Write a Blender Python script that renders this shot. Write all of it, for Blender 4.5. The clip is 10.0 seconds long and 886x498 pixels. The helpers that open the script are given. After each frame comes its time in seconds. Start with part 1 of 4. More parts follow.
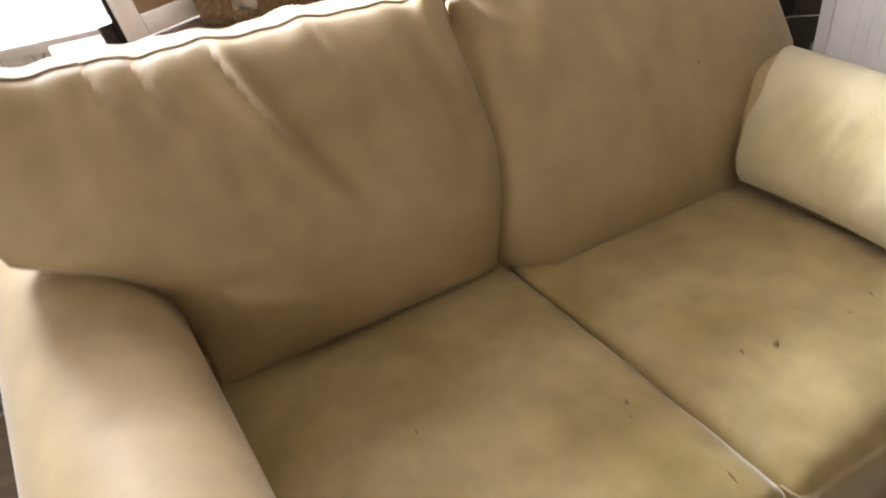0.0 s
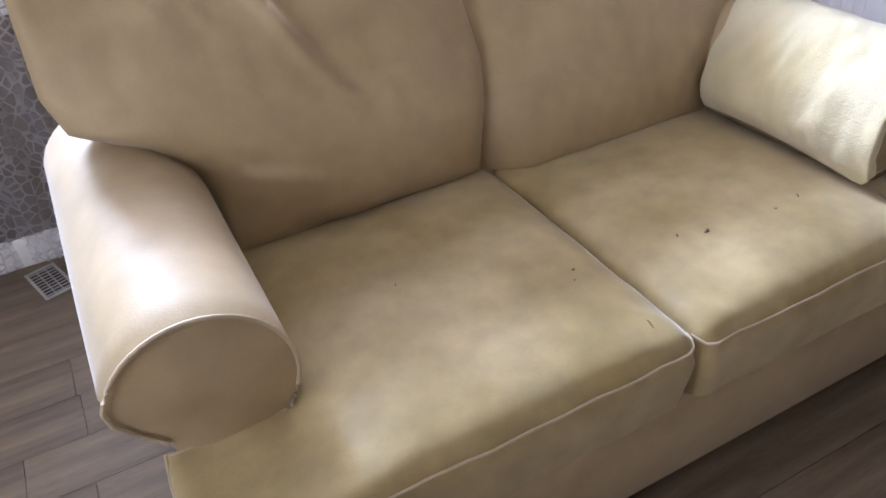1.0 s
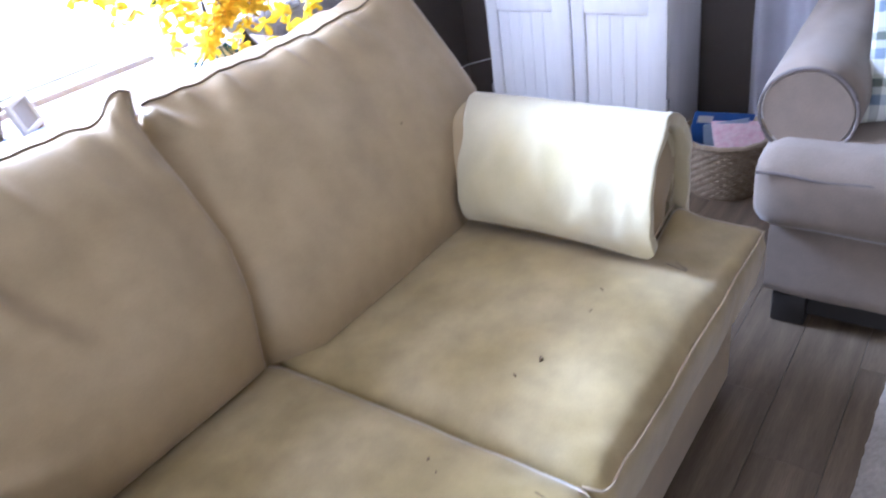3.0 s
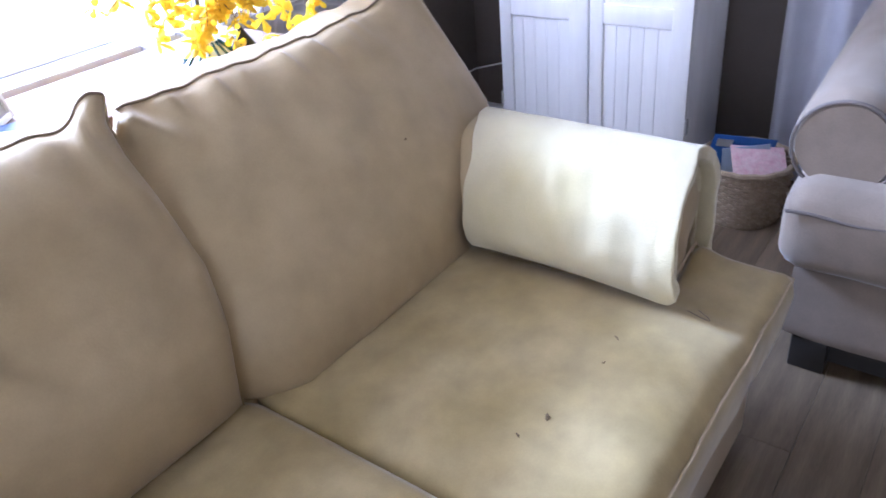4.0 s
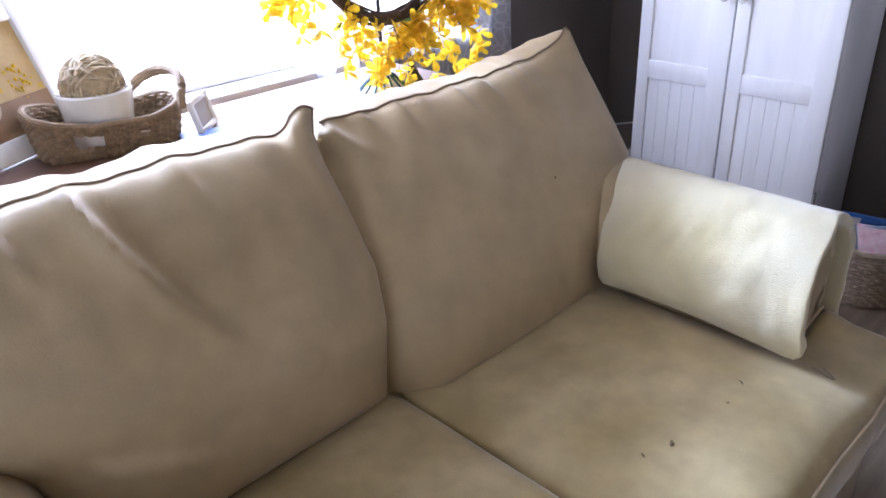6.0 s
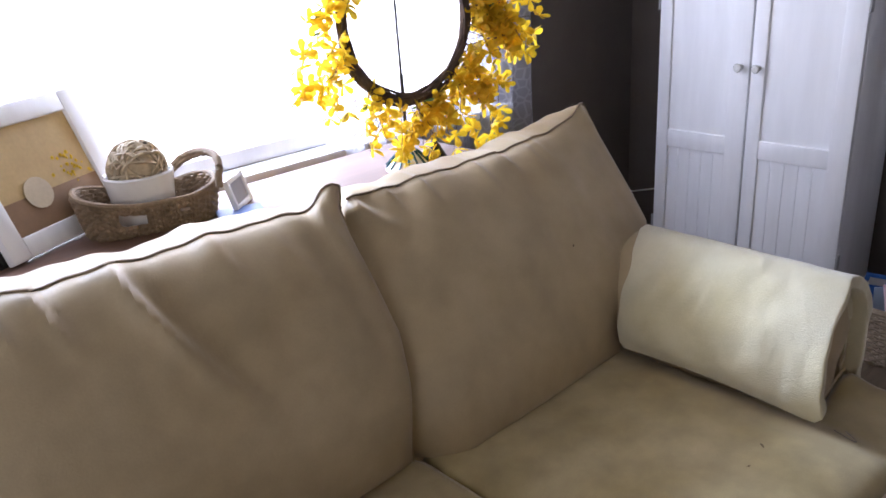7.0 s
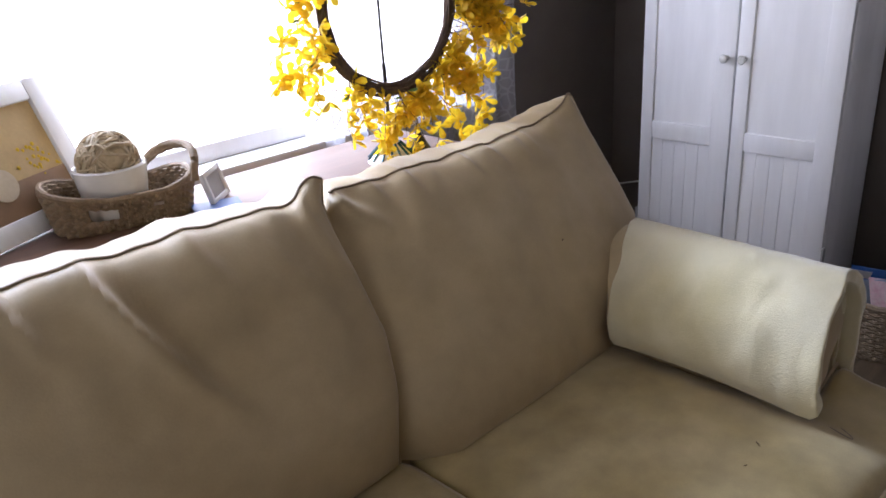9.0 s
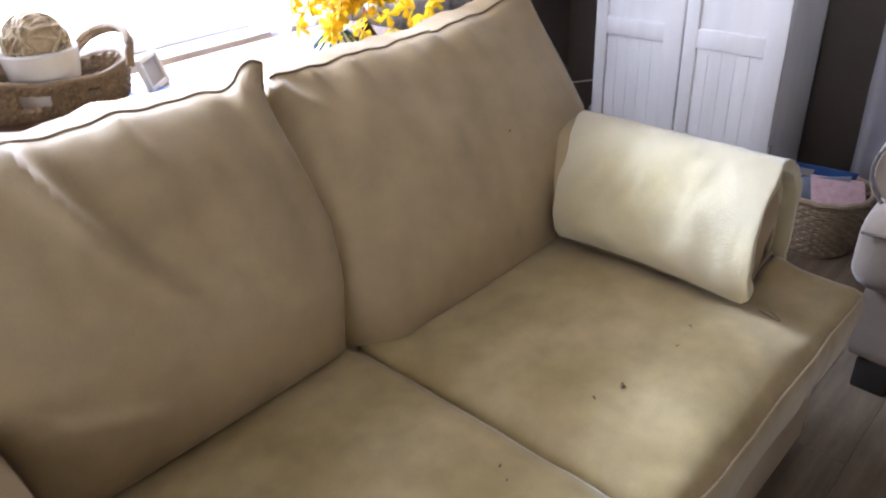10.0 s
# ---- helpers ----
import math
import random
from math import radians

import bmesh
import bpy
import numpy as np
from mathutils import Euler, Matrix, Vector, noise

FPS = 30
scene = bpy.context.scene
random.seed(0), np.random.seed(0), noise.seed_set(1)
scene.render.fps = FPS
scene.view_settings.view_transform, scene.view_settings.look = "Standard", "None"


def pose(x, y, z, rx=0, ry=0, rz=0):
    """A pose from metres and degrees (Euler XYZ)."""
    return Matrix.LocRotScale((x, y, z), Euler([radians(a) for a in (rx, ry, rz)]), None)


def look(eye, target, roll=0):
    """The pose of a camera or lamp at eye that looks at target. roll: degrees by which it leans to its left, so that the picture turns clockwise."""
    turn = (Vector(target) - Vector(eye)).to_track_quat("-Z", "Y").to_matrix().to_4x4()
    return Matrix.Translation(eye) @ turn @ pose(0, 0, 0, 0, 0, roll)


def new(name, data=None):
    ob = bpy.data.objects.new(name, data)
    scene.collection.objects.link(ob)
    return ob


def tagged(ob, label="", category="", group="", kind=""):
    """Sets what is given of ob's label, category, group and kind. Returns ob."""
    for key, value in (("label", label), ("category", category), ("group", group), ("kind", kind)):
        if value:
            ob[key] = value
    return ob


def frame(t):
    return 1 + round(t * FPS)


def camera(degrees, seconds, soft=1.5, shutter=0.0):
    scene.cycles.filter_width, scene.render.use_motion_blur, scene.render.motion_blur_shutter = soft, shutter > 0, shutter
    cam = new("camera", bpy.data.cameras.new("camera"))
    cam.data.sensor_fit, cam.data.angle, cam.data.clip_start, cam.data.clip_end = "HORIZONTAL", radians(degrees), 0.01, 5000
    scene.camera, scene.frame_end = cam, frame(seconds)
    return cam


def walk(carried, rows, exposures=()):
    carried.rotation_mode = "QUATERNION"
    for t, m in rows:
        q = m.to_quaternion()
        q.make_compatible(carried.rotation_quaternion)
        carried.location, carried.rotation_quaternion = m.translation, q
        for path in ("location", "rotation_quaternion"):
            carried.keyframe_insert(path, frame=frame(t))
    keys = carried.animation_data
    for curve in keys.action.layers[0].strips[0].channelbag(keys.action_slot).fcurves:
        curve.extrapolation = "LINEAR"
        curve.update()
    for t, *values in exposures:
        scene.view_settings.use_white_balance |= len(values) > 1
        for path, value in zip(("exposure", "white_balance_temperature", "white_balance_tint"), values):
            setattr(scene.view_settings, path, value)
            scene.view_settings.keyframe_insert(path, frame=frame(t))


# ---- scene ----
cam = camera(60.6, 10.0, soft=1.6, shutter=0.5)
EXPOSURES = [  # seconds, stops, kelvin, tint
    (0.0, 0.74, 8000, 14), (0.5, 1.13, 6400, 17), (1.0, 1.08, 6000, 18), (1.5, 1.17, 5600, 18), (2.0, 1.37, 5300, 18), (2.5, 1.42, 5250, 19), (3.0, 1.39, 5300, 18),
    (4.5, 1.15, 5350, 18), (5.0, 1.04, 5450, 18), (6.5, 0.65, 5750, 18), (7.0, 0.33, 5950, 17), (7.5, 0.06, 6100, 16), (8.0, 0.05, 6100, 16),
    (8.5, 0.07, 6100, 16), (9.0, 0.12, 6150, 16), (9.5, 0.31, 6300, 15), (10.0, 0.80, 6150, 16)]
PATH = [
    (0, (-0.662, -1.011, 1.327), (0.123, 0.444, 0.203), -5.1),
    (0.5, (-0.701, -1.219, 1.323), (0.037, 0.229, 0.157), -3.8),
    (1, (-0.725, -1.29, 1.325), (-0.029, 0.164, 0.142), -4.5),
    (1.5, (-0.713, -1.306, 1.328), (0.039, 0.154, 0.187), -6.1),
    (2, (-0.701, -1.297, 1.322), (0.183, 0.125, 0.228), -4.8),
    (2.5, (-0.672, -1.18, 1.319), (0.394, 0.103, 0.215), -7.7),
    (3, (-0.648, -1.012, 1.337), (0.672, 0.082, 0.307), -9.2),
    (3.2, (-0.626, -0.985, 1.332), (0.73, 0.074, 0.313), -8.1),
    (4.3, (-0.518, -0.892, 1.329), (0.766, 0.224, 0.278), -4.1),
    (4.5, (-0.54, -0.887, 1.345), (0.7, 0.29, 0.307), -3.9),
    (5, (-0.605, -0.91, 1.362), (0.595, 0.377, 0.41), -5.3),
    (5.2, (-0.636, -0.916, 1.352), (0.569, 0.369, 0.405), -4.9),
    (6.3, (-0.719, -0.917, 1.361), (0.503, 0.389, 0.466), -1.9),
    (6.5, (-0.721, -0.928, 1.369), (0.478, 0.423, 0.509), -3.1),
    (7, (-0.734, -0.972, 1.387), (0.488, 0.421, 0.634), -4.3),
    (7.5, (-0.725, -0.948, 1.385), (0.571, 0.382, 0.641), -2.7),
    (8, (-0.723, -0.949, 1.38), (0.565, 0.393, 0.644), -3.0),
    (8.5, (-0.721, -0.927, 1.378), (0.554, 0.408, 0.609), -3.1),
    (9, (-0.712, -0.923, 1.371), (0.546, 0.426, 0.598), -3.9),
    (9.5, (-0.724, -0.94, 1.362), (0.603, 0.26, 0.467), -3.8),
    (10, (-0.705, -0.957, 1.338), (0.539, 0.252, 0.343), -2.7),
]
walk(cam, [(t, look(eye, target, roll)) for t, eye, target, roll in PATH], EXPOSURES)

# ---- world, light ----
world = bpy.data.worlds.new("sky")
scene.world = world
world.use_nodes = True
wn = world.node_tree.nodes
sky = wn.new("ShaderNodeTexSky")
sky.sky_type = "NISHITA"
sky.sun_disc = False
sky.sun_elevation, sky.sun_rotation = radians(31), radians(-7)
wn["Background"].inputs[1].default_value = 0.05
world.node_tree.links.new(sky.outputs[0], wn["Background"].inputs[0])

WALL_Y, WALL_X = 0.96, 2.13          # inner faces of the window wall and of the wall behind the cabinet
ROOM = (-2.3, WALL_X, -3.4, WALL_Y, 2.45)
WIN = (-1.15, 1.26, 0.82, 2.12)      # window opening: x from, to, z from, to
WIN2 = (-1.50, -0.42, 0.55, 2.05)    # second window, behind the armchair: y from, to, z from, to

X_WEST, WEST_WIN = -2.3, (-1.35, -0.25, 0.4, 2.05)   # window in the wall beyond the sofa arm, out of sight


def area_lamp(name, at, target, w, h, power, colour):
    data = bpy.data.lights.new(name, "AREA")
    data.shape, data.size, data.size_y, data.energy, data.color = "RECTANGLE", w, h, power, colour
    ob = new(name, data)
    ob.matrix_world = look(at, target)
    return ob


WINDOW_POWER, SIDE_POWER, WEST_POWER, SUN = 56, 9, 12, 6.6
area_lamp("window_daylight", (0.055, WALL_Y + 0.24, 1.5), (0.055, -1, 0.6), 2.4, 1.2, WINDOW_POWER, (0.86, 0.88, 1.0))
area_lamp("side_window_daylight", (WALL_X + 0.14, -0.96, 1.3), (0, -0.96, 1.2), 1.06, 1.48, SIDE_POWER, (0.86, 0.9, 1.0))

area_lamp("west_window_daylight", (X_WEST - 0.14, WEST_WIN[0] / 2 + WEST_WIN[1] / 2, 1.25), (0, WEST_WIN[0] / 2 + WEST_WIN[1] / 2, 1.1), 1.0, 1.5, WEST_POWER, (0.97, 0.97, 1.0))
sun = new("hazy_sun", bpy.data.lights.new("hazy_sun", "SUN"))
sun.data.energy, sun.data.angle, sun.data.color = SUN, radians(13), (0.63, 0.76, 1.0)
SUN_TURN, SUN_HEIGHT = radians(-7), radians(31)
sun.matrix_world = look((0, 0, 0), (-math.sin(SUN_TURN) * math.cos(SUN_HEIGHT), -math.cos(SUN_TURN) * math.cos(SUN_HEIGHT), -math.sin(SUN_HEIGHT)))

# ---- materials ----
def material(name, colour, rough=0.6, second=None, scale=6.0, amount=0.5, bump=0.0, bump_scale=120.0, metal=0.0,
             spec=0.5, sheen=0.0, stretch=(1, 1, 1), vary=0.0, fine=0.12, mid=0.05):
    m = bpy.data.materials.new(name)
    m.use_nodes = True
    t = m.node_tree
    n, link = t.nodes, t.links.new
    b = n["Principled BSDF"]
    b.inputs["Roughness"].default_value = rough
    b.inputs["Metallic"].default_value = metal
    b.inputs["Specular IOR Level"].default_value = spec
    b.inputs["Sheen Weight"].default_value = sheen
    b.inputs["Sheen Roughness"].default_value = 0.4
    co = n.new("ShaderNodeTexCoord")
    mp = n.new("ShaderNodeMapping")
    mp.inputs["Scale"].default_value = stretch
    link(co.outputs["Object"], mp.inputs["Vector"])
    big = n.new("ShaderNodeTexNoise")
    big.inputs["Scale"].default_value, big.inputs["Detail"].default_value = scale, 5
    link(mp.outputs[0], big.inputs["Vector"])
    ramp = n.new("ShaderNodeValToRGB")
    ramp.color_ramp.elements[0].position, ramp.color_ramp.elements[1].position = 0.5 - amount / 2, 0.5 + amount / 2
    second = second or tuple(c * 0.82 for c in colour)
    ramp.color_ramp.elements[0].color = (*second, 1)
    ramp.color_ramp.elements[1].color = (*colour, 1)
    link(big.outputs["Fac"], ramp.inputs["Fac"])
    small = n.new("ShaderNodeTexNoise")
    small.inputs["Scale"].default_value, small.inputs["Detail"].default_value = bump_scale, 3
    link(mp.outputs[0], small.inputs["Vector"])
    hsv = n.new("ShaderNodeHueSaturation")
    rng = n.new("ShaderNodeMapRange")
    rng.inputs["To Min"].default_value, rng.inputs["To Max"].default_value = 1 - fine, 1 + fine
    link(small.outputs["Fac"], rng.inputs["Value"])
    value = rng.outputs[0]
    if mid:
        mn, mr, mm = n.new("ShaderNodeTexNoise"), n.new("ShaderNodeMapRange"), n.new("ShaderNodeMath")
        mn.inputs["Scale"].default_value, mn.inputs["Detail"].default_value = scale * 3.7, 4
        link(mp.outputs[0], mn.inputs["Vector"])
        mr.inputs["From Min"].default_value, mr.inputs["From Max"].default_value = 0.3, 0.7
        mr.inputs["To Min"].default_value, mr.inputs["To Max"].default_value = 1 - mid, 1 + mid
        link(mn.outputs["Fac"], mr.inputs["Value"])
        mm.operation = "MULTIPLY"
        link(mr.outputs[0], mm.inputs[0])
        link(value, mm.inputs[1])
        value = mm.outputs[0]
    if vary:
        info = n.new("ShaderNodeObjectInfo")
        r2 = n.new("ShaderNodeMapRange")
        r2.inputs["To Min"].default_value, r2.inputs["To Max"].default_value = 1 - vary, 1 + vary
        link(info.outputs["Random"], r2.inputs["Value"])
        mul = n.new("ShaderNodeMath")
        mul.operation = "MULTIPLY"
        link(value, mul.inputs[0])
        link(r2.outputs[0], mul.inputs[1])
        value = mul.outputs[0]
    link(value, hsv.inputs["Value"])
    link(ramp.outputs["Color"], hsv.inputs["Color"])
    link(hsv.outputs[0], b.inputs["Base Color"])
    if bump:
        bp = n.new("ShaderNodeBump")
        bp.inputs["Strength"].default_value, bp.inputs["Distance"].default_value = bump, 0.004
        link(small.outputs["Fac"], bp.inputs["Height"])
        link(bp.outputs[0], b.inputs["Normal"])
    return m


SUEDE = material("tan_suede", (0.50, 0.397, 0.24), 0.6, (0.378, 0.284, 0.15), 3.2, 0.5, 0.08, 260, spec=0.45, sheen=0.25, fine=0.06, mid=0.085)
SOILED = material("soiled_suede", (0.455, 0.363, 0.185), 0.58, (0.315, 0.235, 0.088), 4.5, 0.42, 0.1, 260, spec=0.45, sheen=0.5, fine=0.07, mid=0.12)
PIPING = material("cream_piping", (0.56, 0.46, 0.31), 0.6, fine=0.08)
# suede darkened: the shade along the cushion's top edge is in this colour
SEAM = material("shaded_seam", (0.30, 0.22, 0.14), 0.7)
FLEECE = material("cream_fleece", (0.62, 0.575, 0.43), 0.9, (0.58, 0.50, 0.28), 4, 0.5, 0.4, 420, spec=0.1, sheen=0.6, fine=0.1)
TAUPE = material("taupe_wall_paint", (0.150, 0.128, 0.115), 0.75, (0.135, 0.115, 0.102), 2, 0.8, 0.12, 90, spec=0.3, fine=0.05)
# only for the unseen south wall, pale so that it reflects fill light
CREAM = material("cream_bounce_paint", (0.66, 0.56, 0.42), 0.8, fine=0.04)
CEILING = material("white_ceiling_paint", (0.52, 0.49, 0.44), 0.9, fine=0.03)
WHITE = material("white_painted_wood", (0.86, 0.87, 0.88), 0.38, (0.80, 0.81, 0.82), 4, 0.7, 0.06, 60, stretch=(1, 1, 0.15), fine=0.03)
GREYSIDE = material("grey_painted_side", (0.42, 0.42, 0.42), 0.45, fine=0.05)
KNOB = material("pale_glazed_knob", (0.66, 0.67, 0.64), 0.14, fine=0.06, mid=0.12, scale=60)
DARKWOOD = material("black_wood", (0.02, 0.017, 0.015), 0.4, fine=0.1)
PLANK = material("greyed_oak_plank", (0.225, 0.17, 0.112), 0.5, (0.095, 0.069, 0.043), 4, 0.45, 0.10, 60, stretch=(0.5, 6, 6), vary=0.13, fine=0.3)
JOINT = material("floor_joint", (0.03, 0.024, 0.02), 0.8)
TABLEWOOD = material("reddish_wood", (0.17, 0.092, 0.056), 0.5, (0.11, 0.056, 0.032), 7, 0.5, 0.06, 70, stretch=(0.3, 4, 4), fine=0.15)


def glowing(name, colour, strength):
    m = bpy.data.materials.new(name)
    m.use_nodes = True
    b = m.node_tree.nodes["Principled BSDF"]
    b.inputs["Base Color"].default_value = (*colour, 1)
    b.inputs["Emission Color"].default_value = (*colour, 1)
    b.inputs["Emission Strength"].default_value = strength
    return m


def sheer(name, colour, clear, pattern_scale):
    """Thin curtain cloth: partly see-through, with a woven net of pebble-shaped outlines."""
    m = bpy.data.materials.new(name)
    m.use_nodes = True
    t = m.node_tree
    n, link = t.nodes, t.links.new
    n.remove(n["Principled BSDF"])
    co, mp = n.new("ShaderNodeTexCoord"), n.new("ShaderNodeMapping")
    mp.inputs["Scale"].default_value = (1, 0.05, 0.8)
    link(co.outputs["Object"], mp.inputs["Vector"])
    vo = n.new("ShaderNodeTexVoronoi")
    vo.feature = "DISTANCE_TO_EDGE"
    vo.inputs["Scale"].default_value = pattern_scale
    link(mp.outputs[0], vo.inputs["Vector"])
    ramp = n.new("ShaderNodeValToRGB")
    e = ramp.color_ramp.elements
    e[0].position, e[0].color = 0.05, (1, 1, 1, 1)
    e[1].position, e[1].color = 0.13, (0, 0, 0, 1)
    link(vo.outputs["Distance"], ramp.inputs["Fac"])
    mixc = n.new("ShaderNodeMix")
    mixc.data_type = "RGBA"
    mixc.inputs[6].default_value = (*[c * 0.9 for c in colour], 1)
    mixc.inputs[7].default_value = (*colour, 1)
    link(ramp.outputs[0], mixc.inputs[0])
    dif, tra, cle = n.new("ShaderNodeBsdfDiffuse"), n.new("ShaderNodeBsdfTranslucent"), n.new("ShaderNodeBsdfTransparent")
    link(mixc.outputs[2], dif.inputs[0])
    link(mixc.outputs[2], tra.inputs[0])
    a, b = n.new("ShaderNodeMixShader"), n.new("ShaderNodeMixShader")
    a.inputs[0].default_value = 0.45
    link(dif.outputs[0], a.inputs[1])
    link(tra.outputs[0], a.inputs[2])
    rng = n.new("ShaderNodeMapRange")
    rng.inputs["To Min"].default_value, rng.inputs["To Max"].default_value = clear, clear * 0.8
    link(ramp.outputs[0], rng.inputs["Value"])
    link(rng.outputs[0], b.inputs[0])
    link(a.outputs[0], b.inputs[1])
    link(cle.outputs[0], b.inputs[2])
    link(b.outputs[0], n["Material Output"].inputs[0])
    return m


GLOW = glowing("daylight_white", (0.97, 0.98, 1.0), 3.0)


# ---- helpers for meshes ----
def part(name, bm, mat, parent=None, label="", smooth=True):
    me = bpy.data.meshes.new(name)
    bmesh.ops.recalc_face_normals(bm, faces=bm.faces)
    bm.to_mesh(me)
    bm.free()
    if mat:
        me.materials.append(mat)
    if smooth:
        me.shade_smooth()
        me.set_sharp_from_angle(angle=radians(42))
    ob = new(name, me)
    if parent:
        ob.parent = parent
    return tagged(ob, label)


def thing(name, label, category, at=(0, 0, 0), turn=0.0, group="", kind=""):
    ob = new(name)
    ob.empty_display_size = 0.05
    ob.matrix_basis = pose(*at, 0, 0, turn)
    return tagged(ob, label, category, group, kind)


def box(x0, x1, y0, y1, z0, z1, bevel=0.0, seg=2, bm=None):
    out = bmesh.new()
    bmesh.ops.create_cube(out, size=1)
    for v in out.verts:
        v.co = ((x0 + x1) / 2 + v.co.x * (x1 - x0), (y0 + y1) / 2 + v.co.y * (y1 - y0), (z0 + z1) / 2 + v.co.z * (z1 - z0))
    if bevel:
        bmesh.ops.bevel(out, geom=out.edges[:], offset=bevel, segments=seg, profile=0.5, affect="EDGES")
    return merge(bm, out) if bm else out


def merge(bm, other):
    me = bpy.data.meshes.new("joined")
    other.to_mesh(me)
    other.free()
    bm.from_mesh(me)
    bpy.data.meshes.remove(me)
    return bm


def grid(nu, nv, place, bm=None, close_u=False, close_v=False):
    """A sheet of points place(i, j) joined by quads."""
    bm = bm or bmesh.new()
    vs = [[bm.verts.new(place(i, j)) for j in range(nv)] for i in range(nu)]
    for i in range(nu if close_u else nu - 1):
        for j in range(nv if close_v else nv - 1):
            a, b = (i + 1) % nu, (j + 1) % nv
            try:
                bm.faces.new((vs[i][j], vs[a][j], vs[a][b], vs[i][b]))
            except ValueError:
                pass
    return bm, vs


def tube(points, r, sides=8, bm=None, closed=False, taper=None):
    """A round cord along a line of points."""
    pts = [Vector(p) for p in points]
    n = len(pts)
    rings = []
    for i, p in enumerate(pts):
        a = pts[(i - 1) % n] if closed or i else pts[0]
        b = pts[(i + 1) % n] if closed or i < n - 1 else pts[-1]
        d = (b - a).normalized()
        up = Vector((0, 0, 1)) if abs(d.z) < 0.9 else Vector((1, 0, 0))
        s = d.cross(up).normalized()
        u = s.cross(d)
        rr = r * (taper(i / max(1, n - 1)) if taper else 1)
        rings.append([p + (s * math.cos(2 * math.pi * k / sides) + u * math.sin(2 * math.pi * k / sides)) * rr for k in range(sides)])
    bm, vs = grid(n, sides, lambda i, j: rings[i][j], bm, closed, True)
    if not closed:
        for ring in (vs[0], vs[-1]):
            bm.faces.new(ring)
    return bm


def lathe(profile, sides=32, bm=None, at=(0, 0, 0)):
    """A turned body: (radius, height) pairs swept round z."""
    return grid(len(profile), sides, lambda i, j: (at[0] + profile[i][0] * math.cos(2 * math.pi * j / sides),
                                                   at[1] + profile[i][0] * math.sin(2 * math.pi * j / sides), at[2] + profile[i][1]), bm, False, True)[0]


def fbm(x, y, z, octaves=3):
    return noise.fractal(Vector((x, y, z)), 1.0, 2.0, octaves)


# ---- structure ----
X0, X1, Y0, Y1, ZC = ROOM
floor = part("floor", box(X0 - 0.1, X1 + 0.1, Y0 - 0.1, Y1 + 0.1, -0.12, -0.012), JOINT, label="dark sub-floor under wooden planks")
tagged(floor, "grey-brown wood plank floor with dark joints", "floor", kind="structure")
ceiling = part("ceiling", box(X0 - 0.1, X1 + 0.1, Y0 - 0.1, Y1 + 0.12, ZC, ZC + 0.1), CEILING)
tagged(ceiling, "plain white painted ceiling", "ceiling", kind="structure")


def wall_with_opening(name, axis, inner, outer, a0, a1, b0, b1, z0, z1, mat, label):
    """A wall with one opening b0..b1, z0..z1 through it."""
    bm = bmesh.new()

    def piece(p, q, za, zb):
        if q - p < 0.001 or zb - za < 0.001:
            return
        if axis == "x":
            box(p, q, min(inner, outer), max(inner, outer), za, zb, bm=bm)
        else:
            box(min(inner, outer), max(inner, outer), p, q, za, zb, bm=bm)
    piece(a0, b0, 0, ZC)
    piece(b1, a1, 0, ZC)
    piece(b0, b1, 0, z0)
    piece(b0, b1, z1, ZC)
    return tagged(part(name, bm, mat, smooth=False), label, "wall", kind="structure")


wall_with_opening("wall_north", "x", Y1, Y1 + 0.12, X0 - 0.1, X1 + 0.1, WIN[0], WIN[1], WIN[2], WIN[3], TAUPE, "dark taupe painted wall with a wide window")
wall_with_opening("wall_east", "y", X1, X1 + 0.1, Y0 - 0.1, Y1, WIN2[0], WIN2[1], WIN2[2], WIN2[3], TAUPE, "dark taupe painted wall with a curtained window")
# unseen; cream, not taupe, to bounce light onto the cushion fronts
wall_with_opening("wall_south", "x", Y0 - 0.1, Y0, X0 - 0.1, X1 + 0.1, 0, 0, 0, 0, CREAM, "unseen wall, cream to bounce fill light")
wall_with_opening("wall_west", "y", X0 - 0.1, X0, Y0, Y1, WEST_WIN[0], WEST_WIN[1], WEST_WIN[2], WEST_WIN[3], TAUPE, "dark taupe painted wall with a window")

# window: frame, mullion, sill, stool
win = thing("window_1", "white framed window blown out by daylight", "window", kind="structure")
wb = bmesh.new()
for x0, x1, z0, z1 in ((WIN[0], WIN[0] + 0.05, WIN[2], WIN[3]), (WIN[1] - 0.05, WIN[1], WIN[2], WIN[3]),
                       (WIN[0] + 0.05, WIN[1] - 0.05, WIN[2], WIN[2] + 0.05), (WIN[0] + 0.05, WIN[1] - 0.05, WIN[3] - 0.05, WIN[3])):
    box(x0, x1, Y1 + 0.05, Y1 + 0.1, z0, z1, 0.004, bm=wb)
part("window_frame", wb, WHITE, win)
part("window_sill", box(WIN[0] - 0.05, WIN[1] + 0.05, Y1 - 0.055, Y1 + 0.05, WIN[2] - 0.028, WIN[2] + 0.002, 0.008), WHITE, win, "white painted wooden sill")
part("apron", box(WIN[0] - 0.03, WIN[1] + 0.03, Y1 - 0.018, Y1 - 0.002, WIN[2] - 0.09, WIN[2] - 0.03, 0.004), WHITE, win)
bb = bmesh.new()
box(X0, X1, Y1 - 0.014, Y1 - 0.001, 0.002, 0.10, 0.004, bm=bb)
box(X1 - 0.014, X1 - 0.001, Y0, Y1 - 0.016, 0.002, 0.10, 0.004, bm=bb)
tagged(part("baseboard", bb, WHITE), "white painted baseboard along the dark walls", "baseboard", kind="structure")
